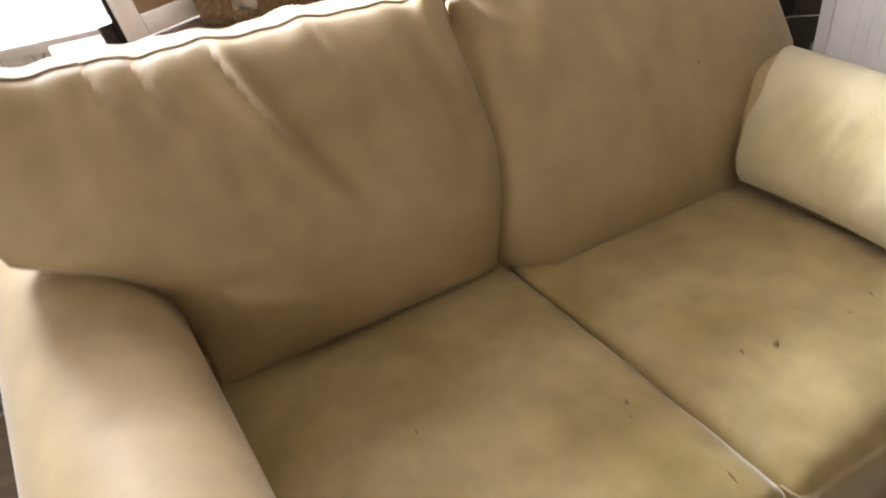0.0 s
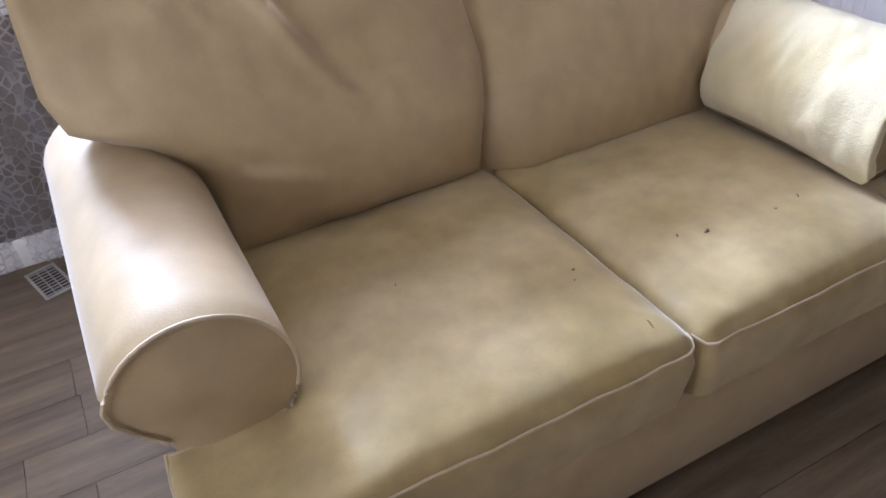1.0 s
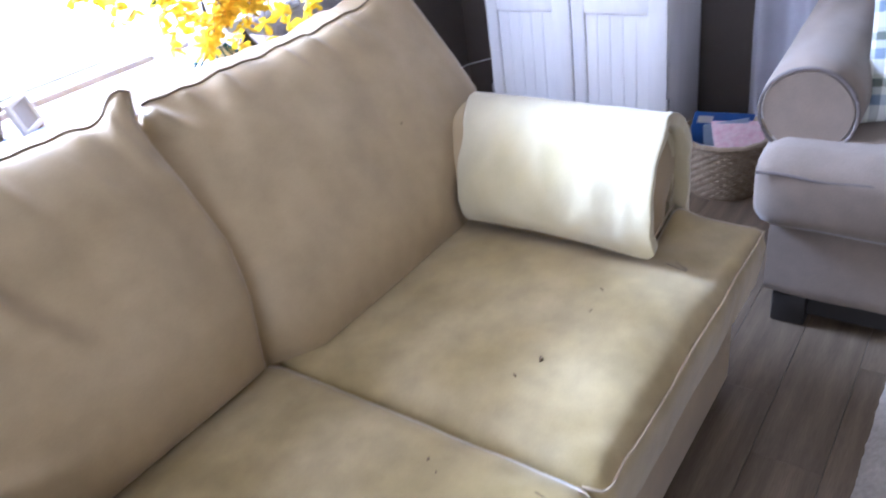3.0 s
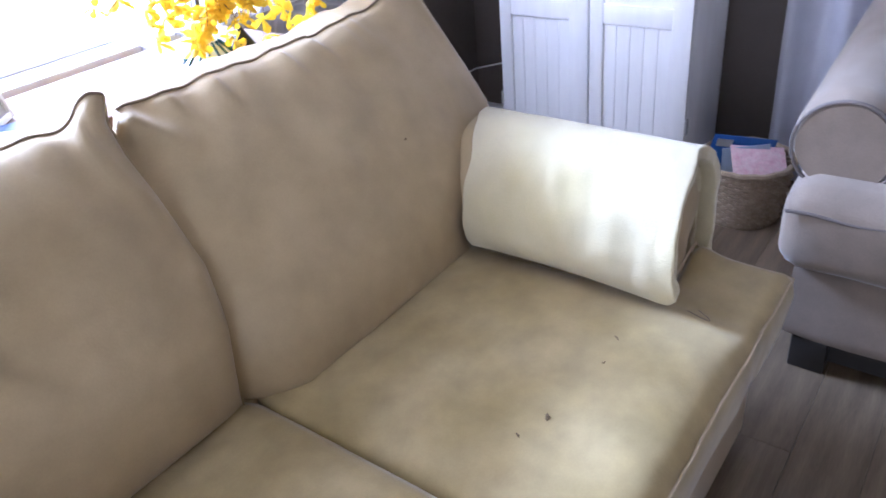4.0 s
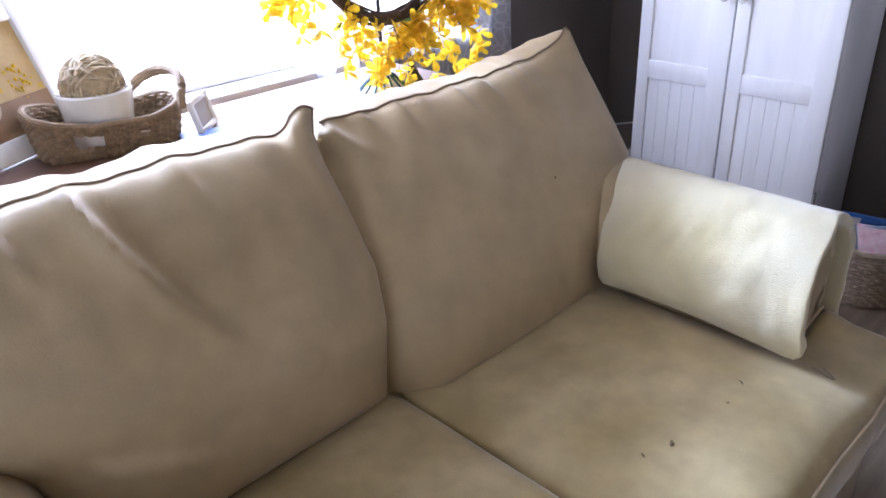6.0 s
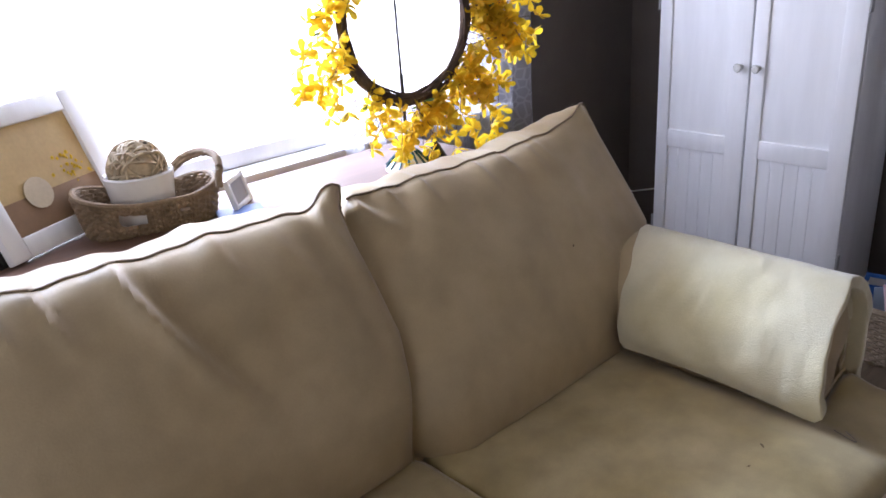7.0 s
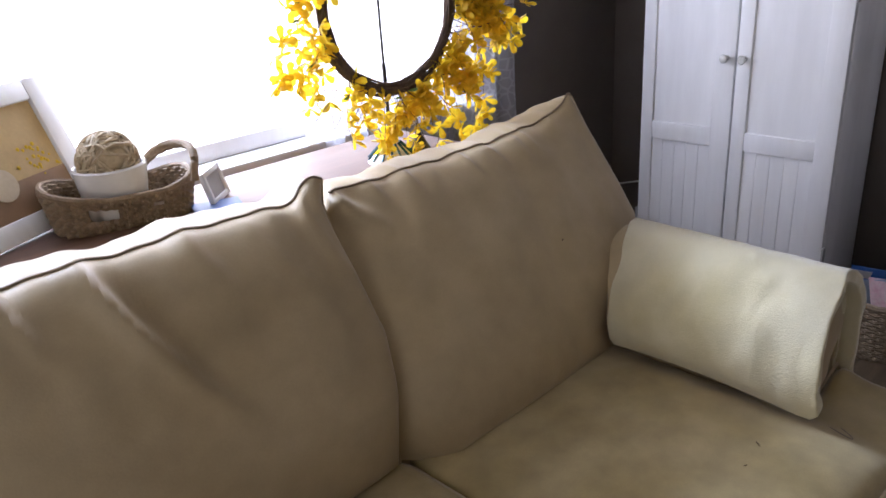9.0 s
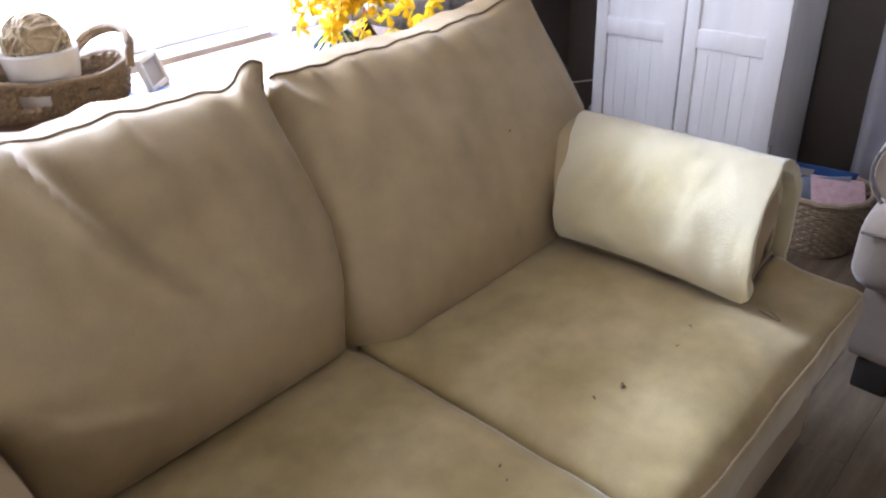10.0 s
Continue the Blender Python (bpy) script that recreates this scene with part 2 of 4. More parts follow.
tagged(part("backdrop", box(-4, 5, 2.6, 2.62, -1, 1.75), GLOW, smooth=False), "bright white overcast daylight outside", "backdrop", kind="structure")
tagged(part("backdrop", box(3.6, 3.62, -4, 2, -1, 4), GLOW, smooth=False), "bright white overcast daylight outside", "backdrop", kind="structure")

# ---- sofa ----
sofa = thing("sofa", "tan suede two-seat sofa with rolled arms, soiled yellowish seats", "sofa")


def seat_height(x, y, x_in, x_gap):
    u = (x - x_in) / (x_gap - x_in)
    v = -y / 0.66
    dome = max(0.0, 1 - abs(2 * min(max(u, 0), 1) - 1) ** 4.0) * max(0.0, 1 - abs(2 * v - 1) ** (8.0 if v > 0.5 else 3.5))
    return 0.453 + 0.026 * dome + 0.004 * fbm(x * 5, y * 5, 3.1) + 0.0016 * fbm(x * 17, y * 17, 7)


def seat_cushion(x_gap, x_in, x_out, y_front, y_arm):
    """A T-shaped cushion with a soft crown, rounded corners and piped edges."""
    s = 1 if x_gap > x_in else -1
    na, nb, nc, nd = 34, 16, 30, 14
    xs = [x_gap + (x_in - x_gap) * i / na for i in range(na + 1)] + [x_in + (x_out - x_in) * i / nb for i in range(1, nb + 1)]
    ys = [0.06 + (y_arm - 0.06) * i / nc for i in range(nc + 1)] + [y_arm + (y_front - y_arm) * i / nd for i in range(1, nd + 1)]
    bm = bmesh.new()
    verts = {}
    corners = [(x_gap, y_front, 0.032), (x_out, y_front, 0.035), (x_out, y_arm, 0.02), (x_gap, 0.06, 0.09)]
    xmid, ymid = (x_gap + x_in) / 2, -0.3

    def spot(x, y):
        px, py = x, y
        for cx, cy, r in corners:
            ox, oy = cx + (r if xmid > cx else -r), cy + (r if ymid > cy else -r)
            dx, dy = x - ox, y - oy
            if dx * (cx - ox) > 0 and dy * (cy - oy) > 0:
                k = max(abs(dx), abs(dy)) / max(1e-9, math.hypot(dx, dy))
                px, py = ox + dx * k, oy + dy * k
        if y < y_arm:
            d = min(abs(x - x_gap) + 0.001, abs(x - x_out), abs(y - y_front), abs(y - y_arm) if abs(x - x_out) < abs(x_in - x_out) else 9)
        else:
            d = min(abs(x - x_gap) + 0.001, abs(x - x_in) + 0.012)
        r = 0.03
        z = seat_height(px, py, x_in, x_gap)
        if d < r:
            z -= 0.55 * (r - math.sqrt(max(0, r * r - (r - d) ** 2)))
        # small pulled folds behind the front corner at the gap
        f = math.exp(-((px - (x_gap - 0.075 * s)) / 0.05) ** 2 - ((py - y_front - 0.07) / 0.06) ** 2)
        z += 0.004 * f * math.sin(95 * (px * 0.8 + py * 0.5))
        if x_gap < x_in:
            z += 0.022 * math.exp(-((px - 0.80) / 0.05) ** 2 - ((py - y_arm) / 0.05) ** 2)
        wob = 0.004 * fbm(px * 9, 0.3, 1.7) if abs(y - y_front) < 0.05 else 0
        return Vector((px, py + wob, z))
    inside = lambda i, j: i < na or j >= nc
    for i in range(na + nb):
        for j in range(nc + nd):
            if inside(i, j):
                q = []
                for a, b in ((i, j), (i + 1, j), (i + 1, j + 1), (i, j + 1)):
                    if (a, b) not in verts:
                        verts[a, b] = bm.verts.new(spot(xs[a], ys[b]))
                    q.append(verts[a, b])
                bm.faces.new(q)
    edge = [e for e in bm.edges if e.is_boundary]
    z_low = 0.300
    rim = bmesh.ops.extrude_edge_only(bm, edges=edge)["geom"]
    down = [v for v in rim if isinstance(v, bmesh.types.BMVert)]
    cx, cy = (x_gap + x_out) / 2, (0.06 + y_front) / 2
    for v in down:
        v.co.z = 0.395 + 0.01 * fbm(v.co.x * 6, v.co.y * 6, 1)
        v.co.x += 0.006 * (1 if v.co.x > cx else -1) * (abs(v.co.x - cx) > 0.3)
        v.co.y += -0.008 if v.co.y < y_front + 0.02 else 0
    rim2 = bmesh.ops.extrude_edge_only(bm, edges=[e for e in rim if isinstance(e, bmesh.types.BMEdge) and e.is_boundary])["geom"]
    low = [v for v in rim2 if isinstance(v, bmesh.types.BMVert)]
    for v in low:
        v.co.z = z_low
        v.co.x += 0.012 * (-1 if v.co.x > cx else 1) * (abs(v.co.x - cx) > 0.3)
        v.co.y += 0.012 if v.co.y < y_front + 0.02 else 0
    cush = part("seat_cushion", bm, SOILED, sofa, "soiled tan suede seat cushion with cream piping")
    cush.data.set_sharp_from_angle(angle=radians(70))
    # piping round the visible top edge: back corner by the arm, outer end, front, gap side
    loop = [(x_in + (x_out - x_in) * k / 20, y_arm) for k in range(1, 21)] + [(x_out, y_arm + (y_front - y_arm) * k / 12) for k in range(1, 13)]
    loop += [(x_out + (x_gap - x_out) * k / 60, y_front) for k in range(1, 61)] + [(x_gap, y_front + (0.0 - y_front) * k / 40) for k in range(1, 3)]
    pts = [spot(*p) + Vector((0, 0, -0.001)) for p in loop]
    pts = [Vector((p.x, p.y - (0.003 if abs(q[1] - y_front) < 1e-6 else 0), p.z)) for p, q in zip(pts, loop)]
    part("piping", tube(pts, 0.0027, 6), PIPING, cush, "cream piping")
    return cush


seat_cushion(0.026, -0.60, -0.80, -0.665, -0.449)
seat_cushion(0.030, 0.625, 0.835, -0.672, -0.482)


def arm(side, x_mid, y_front, y_back):
    """A rolled arm: a round top over a straight panel, with a piped round front."""
    r, zc = 0.139, 0.536
    prof = [(0.135, 0.285), (0.124, 0.40), (0.114, 0.450)]
    for k in range(25):
        a = radians(-36 + k * (200 / 24))
        prof.append((r * math.cos(a), zc + r * math.sin(a)))
    prof += [(-0.129, 0.548), (-0.102, 0.510), (-0.072, 0.478), (-0.062, 0.435), (-0.060, 0.25), (-0.060, 0.05)]
    full = prof + [(0.135, 0.05)]
    ny = 26

    def place(i, j):
        t = i / (ny - 1)
        y = y_front + (y_back - y_front) * t
        x, z = full[j]
        rise = 0.028 * t if z > 0.42 else 0
        soft = 0.012 * max(0, 1 - (y - y_front) / 0.018) ** 2
        x, z = x * (1 - soft / r), (zc + (z - zc) * (1 - soft / r) if z > 0.42 else z)
        w = 0.004 * fbm(x * 6, y * 5, z * 6 + side) if z > 0.42 else 0
        return Vector((x_mid - side * x, y, z + rise + w))
    bm, vs = grid(ny, len(full), place, None, False, True)
    bm.faces.new(vs[-1])
    body = part("arm", bm, SUEDE, sofa, "rolled suede arm, pale on top")
    # front panel, slightly domed
    c = Vector((x_mid, y_front - 0.004, zc))
    ring = [Vector((x_mid - side * x * 0.975, y_front + 0.002, (zc + (z - zc) * 0.975) if z > 0.42 else z)) for x, z in full]
    pb = bmesh.new()
    outer = [pb.verts.new(p) for p in ring]
    mid = [pb.verts.new(c.lerp(p, 0.6) + Vector((0, -0.008, 0))) for p in ring]
    centre = pb.verts.new(c + Vector((0, -0.010, 0)))
    for k in range(len(ring)):
        q = (k + 1) % len(ring)
        pb.faces.new((outer[k], outer[q], mid[q], mid[k]))
        pb.faces.new((mid[k], mid[q], centre))
    part("arm_front", pb, SUEDE, body, "flat round suede front panel")
    arc = [Vector((x_mid - side * x * 0.99, y_front - 0.002, zc + (z - zc) * 0.99)) for x, z in prof[2:31]]
    part("piping", tube(arc, 0.0034, 7), PIPING, body, "cream piping")
    return body


arm(-1, -0.713, -0.445, 0.30)
arm(1, 0.742, -0.468, 0.30)
fr = bmesh.new()
box(-0.772, 0.795, -0.635, -0.56, 0.045, 0.298, 0.012, bm=fr)
box(-0.64, 0.66, -0.57, 0.30, 0.06, 0.285, bm=fr)
part("base", fr, SUEDE, sofa, "suede covered front rail")
part("back_frame", box(-0.775, 0.797, 0.30, 0.40, 0.045, 0.80, 0.035, 4), SUEDE, sofa, "suede covered sofa back")
for fx in (-0.72, 0.745):
    for fy in (-0.58, 0.33):
        part("foot", box(fx - 0.03, fx + 0.03, fy - 0.03, fy + 0.03, 0.0, 0.05, 0.004), DARKWOOD, sofa)


def back_cushion(edges_l, edges_r, top, y_low, y_top, creases, seed, bulge=0.085, edge_pow=3.2):
    """A boxed back cushion: a bulging front between two edge lines, a top band, pointed ears and pulled folds."""
    nu, nv, thick = 88, 66, 0.085
    zl, xl = zip(*edges_l)
    zr, xr = zip(*edges_r)

    def front(i, j, level=1.0):
        u, v = i / (nu - 1), j / (nv - 1)
        z_nom = 0.448 + v * 0.50
        a, b = float(np.interp(z_nom, zl, xl)), float(np.interp(z_nom, zr, xr))
        x = a + (b - a) * u
        z = 0.448 + v * (top(u) - 0.448)
        low = y_low + (0.058 - y_low) * max(0.0, 1 - u / 0.20) ** 1.5 if y_low < 0 else y_low
        y = low + (y_top - low) * (z_nom - 0.448) / 0.5
        m = (max(0.0, 1 - abs(2 * u - 1) ** (edge_pow if u > 0.5 else 3.2))) ** 0.75 * (max(0.0, 1 - abs(2 * v - 0.86) ** 2.6 / (1.14 ** 2.6 if v > 0.43 else 0.86 ** 2.6))) ** 0.62
        d = bulge * m
        d += 0.006 * m * fbm(x * 4, z * 4, seed) + 0.0022 * fbm(x * 13, z * 9, seed + 5) * min(1, m * 2)
        # gathers that fan down from the top seam
        d += 0.0035 * math.exp(-((1 - v) / 0.10) ** 2) * math.sin(30 * u + 9 * fbm(u * 3, 0, seed)) * min(1, 6 * u * (1 - u) + 0.2)
        for u0, v0, u1, v1, h, w in creases:
            px, pz, qx, qz = u0, v0 * 0.65, u1, v1 * 0.65
            L2 = (qx - px) ** 2 + (qz - pz) ** 2
            k = ((u - px) * (qx - px) + (v * 0.65 - pz) * (qz - pz)) / L2
            kk = min(max(k, 0), 1)
            side = ((u - px) * (qz - pz) - (v * 0.65 - pz) * (qx - px)) / math.sqrt(L2)
            far = math.hypot(u - px - kk * (qx - px), v * 0.65 - pz - kk * (qz - pz))
            fade = (1 - kk) ** 0.8
            g = math.exp(-(far / w) ** 2)
            d += 1.6 * h * fade * g * (side / w) * 1.6 + 0.8 * h * fade * g
        n = Vector((0, -0.93, 0.37))
        return Vector((x, y, z)) + n * d * level
    bm = bmesh.new()
    grid(nu, nv, lambda i, j: front(i, j), bm)
    bm.verts.ensure_lookup_table()
    f = {(i, j): bm.verts[i * nv + j] for i in range(nu) for j in range(nv)}
    back = {}
    rim = [(i, nv - 1) for i in range(nu)] + [(nu - 1, j) for j in range(nv - 2, -1, -1)] + [(i, 0) for i in range(nu - 2, -1, -1)] + [(0, j) for j in range(1, nv - 1)]

    def behind(i, j):
        u, v = i / (nu - 1), j / (nv - 1)
        ear = max(math.exp(-(u / 0.035) ** 2), math.exp(-((1 - u) / 0.035) ** 2)) * (v > 0.9)
        t = thick * (1 - 0.75 * ear)
        p = front(i, j, 0.0)
        return p + Vector((0, t, -0.004 - 0.03 * ear + 0.004 * math.sin(17 * u + seed)))
    for i, j in rim:
        back[i, j] = bm.verts.new(behind(i, j))
    crown = {}
    for i, j in rim:
        u, v = i / (nu - 1), j / (nv - 1)
        crown[i, j] = bm.verts.new((f[i, j].co + back[i, j].co) / 2 + Vector((0, 0, 0.006 * (v > 0.5))))
    for k in range(len(rim)):
        a, b = rim[k], rim[(k + 1) % len(rim)]
        bm.faces.new((f[a], f[b], crown[b], crown[a]))
        bm.faces.new((crown[a], crown[b], back[b], back[a]))
    bm.faces.new([back[r] for r in rim])
    cush = part("back_cushion", bm, SUEDE, sofa, "plump tan suede back cushion with pulled folds")
    cush.data.set_sharp_from_angle(angle=radians(50))
    # thin cord, coloured dark for the shade behind the front edge
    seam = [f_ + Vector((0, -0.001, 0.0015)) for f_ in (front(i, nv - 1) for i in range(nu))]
    part("seam", tube(seam, 0.0026, 6), SEAM, cush, "top edge seam, its shade put into the dark colour")
    side = [front(nu - 1, j) + Vector((0.001, -0.001, 0)) for j in range(nv)]
    part("seam", tube(side, 0.0022, 6), SUEDE, cush)
    return cush


def top_left(u):
    z = 0.948 + 0.03 * (1 - u) ** 3 + 0.031 * math.exp(-((0.974 - u) / 0.042) ** 2) + 0.03 * math.exp(-(u / 0.05) ** 2)
    return z + 0.0035 * math.sin(31 * u) + 0.002 * math.sin(67 * u + 1) - 0.012 * math.exp(-((u - 0.88) / 0.05) ** 2)


def top_right(u):
    return 0.922 + 0.012 * (1 - u) + 0.046 * u ** 5 + 0.020 * math.exp(-((0.982 - u) / 0.024) ** 2) + 0.0025 * math.sin(29 * u) + 0.0015 * math.sin(61 * u)


LEFT_L = ((0.448, -0.555), (0.55, -0.568), (0.60, -0.590), (0.66, -0.68), (0.70, -0.775), (0.76, -0.80), (0.88, -0.795), (0.948, -0.79))
LEFT_R = ((0.448, 0.0), (0.50, 0.016), (0.576, 0.042), (0.675, 0.060), (0.79, 0.043), (0.86, 0.029), (0.91, 0.027), (0.948, 0.043))
RIGHT_L = ((0.448, -0.02), (0.55, -0.05), (0.80, -0.03), (0.948, 0.056))
RIGHT_R = ((0.448, 0.60), (0.52, 0.64), (0.58, 0.75), (0.63, 0.85), (0.67, 0.868), (0.745, 0.852), (0.88, 0.815), (0.948, 0.805))
back_cushion(LEFT_L, LEFT_R, top_left, 0.0, 0.20, ((0.46, 1.0, 0.60, 0.45, 0.021, 0.027), (0.325, 1.0, 0.375, 0.78, 0.013, 0.016), (0.245, 1.0, 0.29, 0.80, 0.010, 0.014),
             (0.66, 1.0, 0.72, 0.78, 0.005, 0.02), (0.80, 0.97, 0.86, 0.7, 0.004, 0.02), (0.15, 0.28, 0.45, 0.16, 0.006, 0.03), (0.93, 0.98, 0.97, 0.6, 0.007, 0.02)), 2.0, 0.098, 7.0)
back_cushion(RIGHT_L, RIGHT_R, top_right, -0.062, 0.205, ((0.12, 1.0, 0.2, 0.86, 0.006, 0.016), (0.24, 1.0, 0.29, 0.85, 0.006, 0.014), (0.45, 1.0, 0.5, 0.84, 0.006, 0.016),
             (0.56, 1.0, 0.6, 0.87, 0.006, 0.012), (0.72, 1.0, 0.74, 0.88, 0.005, 0.014), (0.03, 0.97, 0.17, 0.83, 0.018, 0.03)), 8.0, 0.075)


# ---- fleece throw over the arm ----
def throw():
    path = [(0.580, 0.478), (0.563, 0.515), (0.570, 0.56), (0.604, 0.632), (0.660, 0.698), (0.722, 0.727), (0.785, 0.715), (0.838, 0.678), (0.868, 0.62), (0.875, 0.55), (0.872, 0.47), (0.868, 0.40)]
    k = np.linspace(0, len(path) - 1, 46)
    px = np.interp(k, range(len(path)), [p[0] for p in path])
    pz = np.interp(k, range(len(path)), [p[1] for p in path])
    for _ in range(3):
        px[1:-1] = (px[:-2] + 2 * px[1:-1] + px[2:]) / 4
        pz[1:-1] = (pz[:-2] + 2 * pz[1:-1] + pz[2:]) / 4
    ny = 84

    def place(i, j):
        t, s = i / (ny - 1), j / 45
        lift = min(1, s / 0.5)
        y0, y1 = -0.082 + 0.035 * lift, -0.540 + 0.040 * lift
        y0 += 0.045 * max(0, 1 - abs(s - 0.55) / 0.22)
        y1 += 0.022 * max(0, 1 - s / 0.07) ** 2
        y = y0 + (y1 - y0) * t
        x, z = px[j], pz[j]
        puff = 0.010 * math.sin(math.pi * t) * (1 - s)
        calm = min(1, s / 0.25)
        x -= puff + 0.004 * calm * fbm(y * 6, z * 5, 2.2)
        z += 0.004 * calm * fbm(y * 6, x * 6, 5.5) + 0.004 * (0.5 - t) * (1 - calm)
        z += 0.016 * math.sin(math.pi * min(1, t * 1.05)) * max(0, 1 - s / 0.22)
        for ya, sa, tilt, h, w in ((-0.18, 0.16, 0.5, 0.006, 0.022), (-0.30, 0.22, 0.9, 0.004, 0.018), (-0.40, 0.15, 0.4, 0.004, 0.02), (-0.47, 0.30, 1.2, 0.003, 0.016), (-0.36, 0.40, 1.6, 0.0025, 0.015)):
            q = (y - ya) - tilt * (s - sa) * 0.4
            g = h * math.exp(-(q / w) ** 2 - ((s - sa) / 0.12) ** 2)
            x -= g * 0.8
            z += g * 0.6
        nap = 0.003 * fbm(y * 26, s * 14, 9.0) + 0.0012 * fbm(y * 9 + s * 7, s * 5, 4.0)
        return Vector((x - nap * 0.8, y + 0.006 * fbm(s * 9, t, 3.0) * (1 if t in (0, 1) else 0.6), z + nap * 0.6))
    ob = thing("fleece_throw", "thick cream fleece throw folded over the sofa arm", "blanket")
    for name, inset, cut, label in (("outer_fold", 0.0, 0.0, "soft cream fleece with pressed folds"), ("inner_fold", 0.022, 0.03, "under layer of the folded throw")):
        def layer(i, j):
            p = place(i, j)
            c = Vector((0.73, p.y, 0.55))
            d = (p - c).normalized() * inset
            return p - d + Vector((0, cut * (i / (ny - 1)) - cut * 0.4 * (1 - i / (ny - 1)), 0))
        cl = part(name, grid(ny, 46, layer)[0], FLEECE, ob, label)
        so = cl.modifiers.new("thickness", "SOLIDIFY")
        so.thickness, so.offset = 0.026, -1.0
        be = cl.modifiers.new("soft_edge", "BEVEL")
        be.width, be.segments, be.limit_method, be.angle_limit = 0.011, 4, "ANGLE", radians(50)


throw()


# ---- white cabinet in the corner ----
def cabinet():
    cab = thing("cabinet", "tall white two-door cabinet with grooved lower panels", "cabinet")
    xf, xb, ya, yb, top = 1.772, 2.075, -0.112, 0.588, 1.82
    part("body", box(xf, xb, ya, yb, 0.075, top, 0.004), WHITE, cab, "white body with a shaded side")
    part("plinth", box(xf - 0.022, xb, ya - 0.006, yb + 0.006, 0.0, 0.078, 0.006), WHITE, cab)
    part("cornice", box(xf - 0.045, xb, ya - 0.03, yb + 0.03, top, top + 0.05, 0.012), WHITE, cab)
    for y0, y1, sl, sr in ((0.586, 0.2405, 0.047, 0.070), (0.2345, -0.110, 0.048, 0.065)):
        # y0 is the edge nearer the corner; sl, sr: widths of the two stiles
        x0, x1, z0, z1 = xf - 0.022, xf - 0.002, 0.085, top - 0.01
        a, b = y0 - sl, y1 + sr
        door = part("door", box(xf - 0.008, xf - 0.0005, y1, y0, z0, z1), WHITE, cab, "white panelled door")
        part("stile", box(x0, x1, a, y0, z0, z1, 0.003), WHITE, door)
        part("stile", box(x0, x1, y1, b, z0, z1, 0.003), WHITE, door)
        for p, q in ((z0, 0.16), (0.612, 0.676), (1.70, z1)):
            part("rail", box(x0 + 0.0006, x1, b - 0.001, a + 0.001, p, q, 0.003), WHITE, door)
        part("upper_panel", box(xf - 0.012, xf - 0.004, b - 0.004, a + 0.004, 0.672, 1.704), WHITE, door)
        n = 5
        for k in range(n):
            p, q = b - 0.003 + (a - b + 0.006) * k / n, b - 0.003 + (a - b + 0.006) * (k + 1) / n
            part("board", box(xf - 0.013, xf - 0.004, p + 0.0003, q - 0.0003, 0.157, 0.615, 0.0016, 1), WHITE, door)
        ky = y1 + 0.028 if y0 > 0.3 else y0 - 0.028
        kb = lathe([(0.0, 0.0), (0.009, 0.0), (0.007, 0.008), (0.006, 0.014), (0.013, 0.022), (0.015, 0.028), (0.012, 0.034), (0.0, 0.036)], 18)
        bmesh.ops.transform(kb, matrix=pose(xf - 0.021, ky, 0.922, 0, -90, 0), verts=kb.verts)
        part("knob", kb, KNOB, door, "small round pale glazed knob")
        for hz in (0.30, 1.13):
            hy = y0 + 0.004 if y0 > 0.3 else y1 - 0.004
            part("hinge", box(xf - 0.026, xf - 0.004, hy - 0.003, hy + 0.003, hz - 0.026, hz + 0.026, 0.001), GREYSIDE, door)


cabinet()

# ---- curtains ----
SHEER = sheer("grey_sheer", (0.72, 0.72, 0.78), 0.44, 36)
THINSHEER = sheer("thin_grey_sheer", (0.84, 0.84, 0.90), 0.78, 40)
PALECLOTH = material("lavender_cloth", (0.55, 0.56, 0.64), 0.9, (0.48, 0.49, 0.57), 3, 0.6, 0.1, 200, fine=0.05)


def curtain(name, a0, a1, across, z0, z1, mat, along="x", waves=9, depth=0.022, seed=0.0, label=""):
    nu, nz = 130, 24

    def place(i, j):
        u, w = i / (nu - 1), j / (nz - 1)
        a = a0 + (a1 - a0) * u + 0.006 * fbm(u * 4, w * 3, seed)
        d = depth * (0.6 + 0.4 * (1 - w)) * math.sin(2 * math.pi * waves * u + 2.2 * fbm(u * 5, w * 0.7, seed + 3)) + 0.008 * fbm(u * 9, w * 2, seed)
        z = z0 + (z1 - z0) * w
        return (a, across + d, z) if along == "x" else (across + d, a, z)
    ob = part(name, grid(nu, nz, place)[0], mat)
    return tagged(ob, label, "curtain")


curtain("curtain", 0.49, 1.425, 0.905, 0.03, 2.2, SHEER, waves=8, seed=1.0, label="grey sheer curtain with pebble net pattern at the window")
curtain("curtain", -1.32, -0.20, 0.936, 0.012, 2.2, THINSHEER, waves=9, seed=4.0, depth=0.016, label="grey sheer patterned curtain hanging to the floor")
curtain("curtain", -1.62, -0.30, 2.075, 0.02, 2.2, PALECLOTH, "y", 9, 0.03, 7.0, "pale lavender cloth curtain on the side window")
rod = thing("curtain_rod", "thin dark metal curtain rod over the window", "curtain rod")
part("rod", tube([(-1.4, 0.91, 2.205), (1.5, 0.91, 2.205)], 0.009, 10), DARKWOOD, rod)
for rx in (-1.38, 0.2, 1.46):
    part("bracket", box(rx - 0.008, rx + 0.008, 0.905, 0.962, 2.198, 2.212), DARKWOOD, rod)

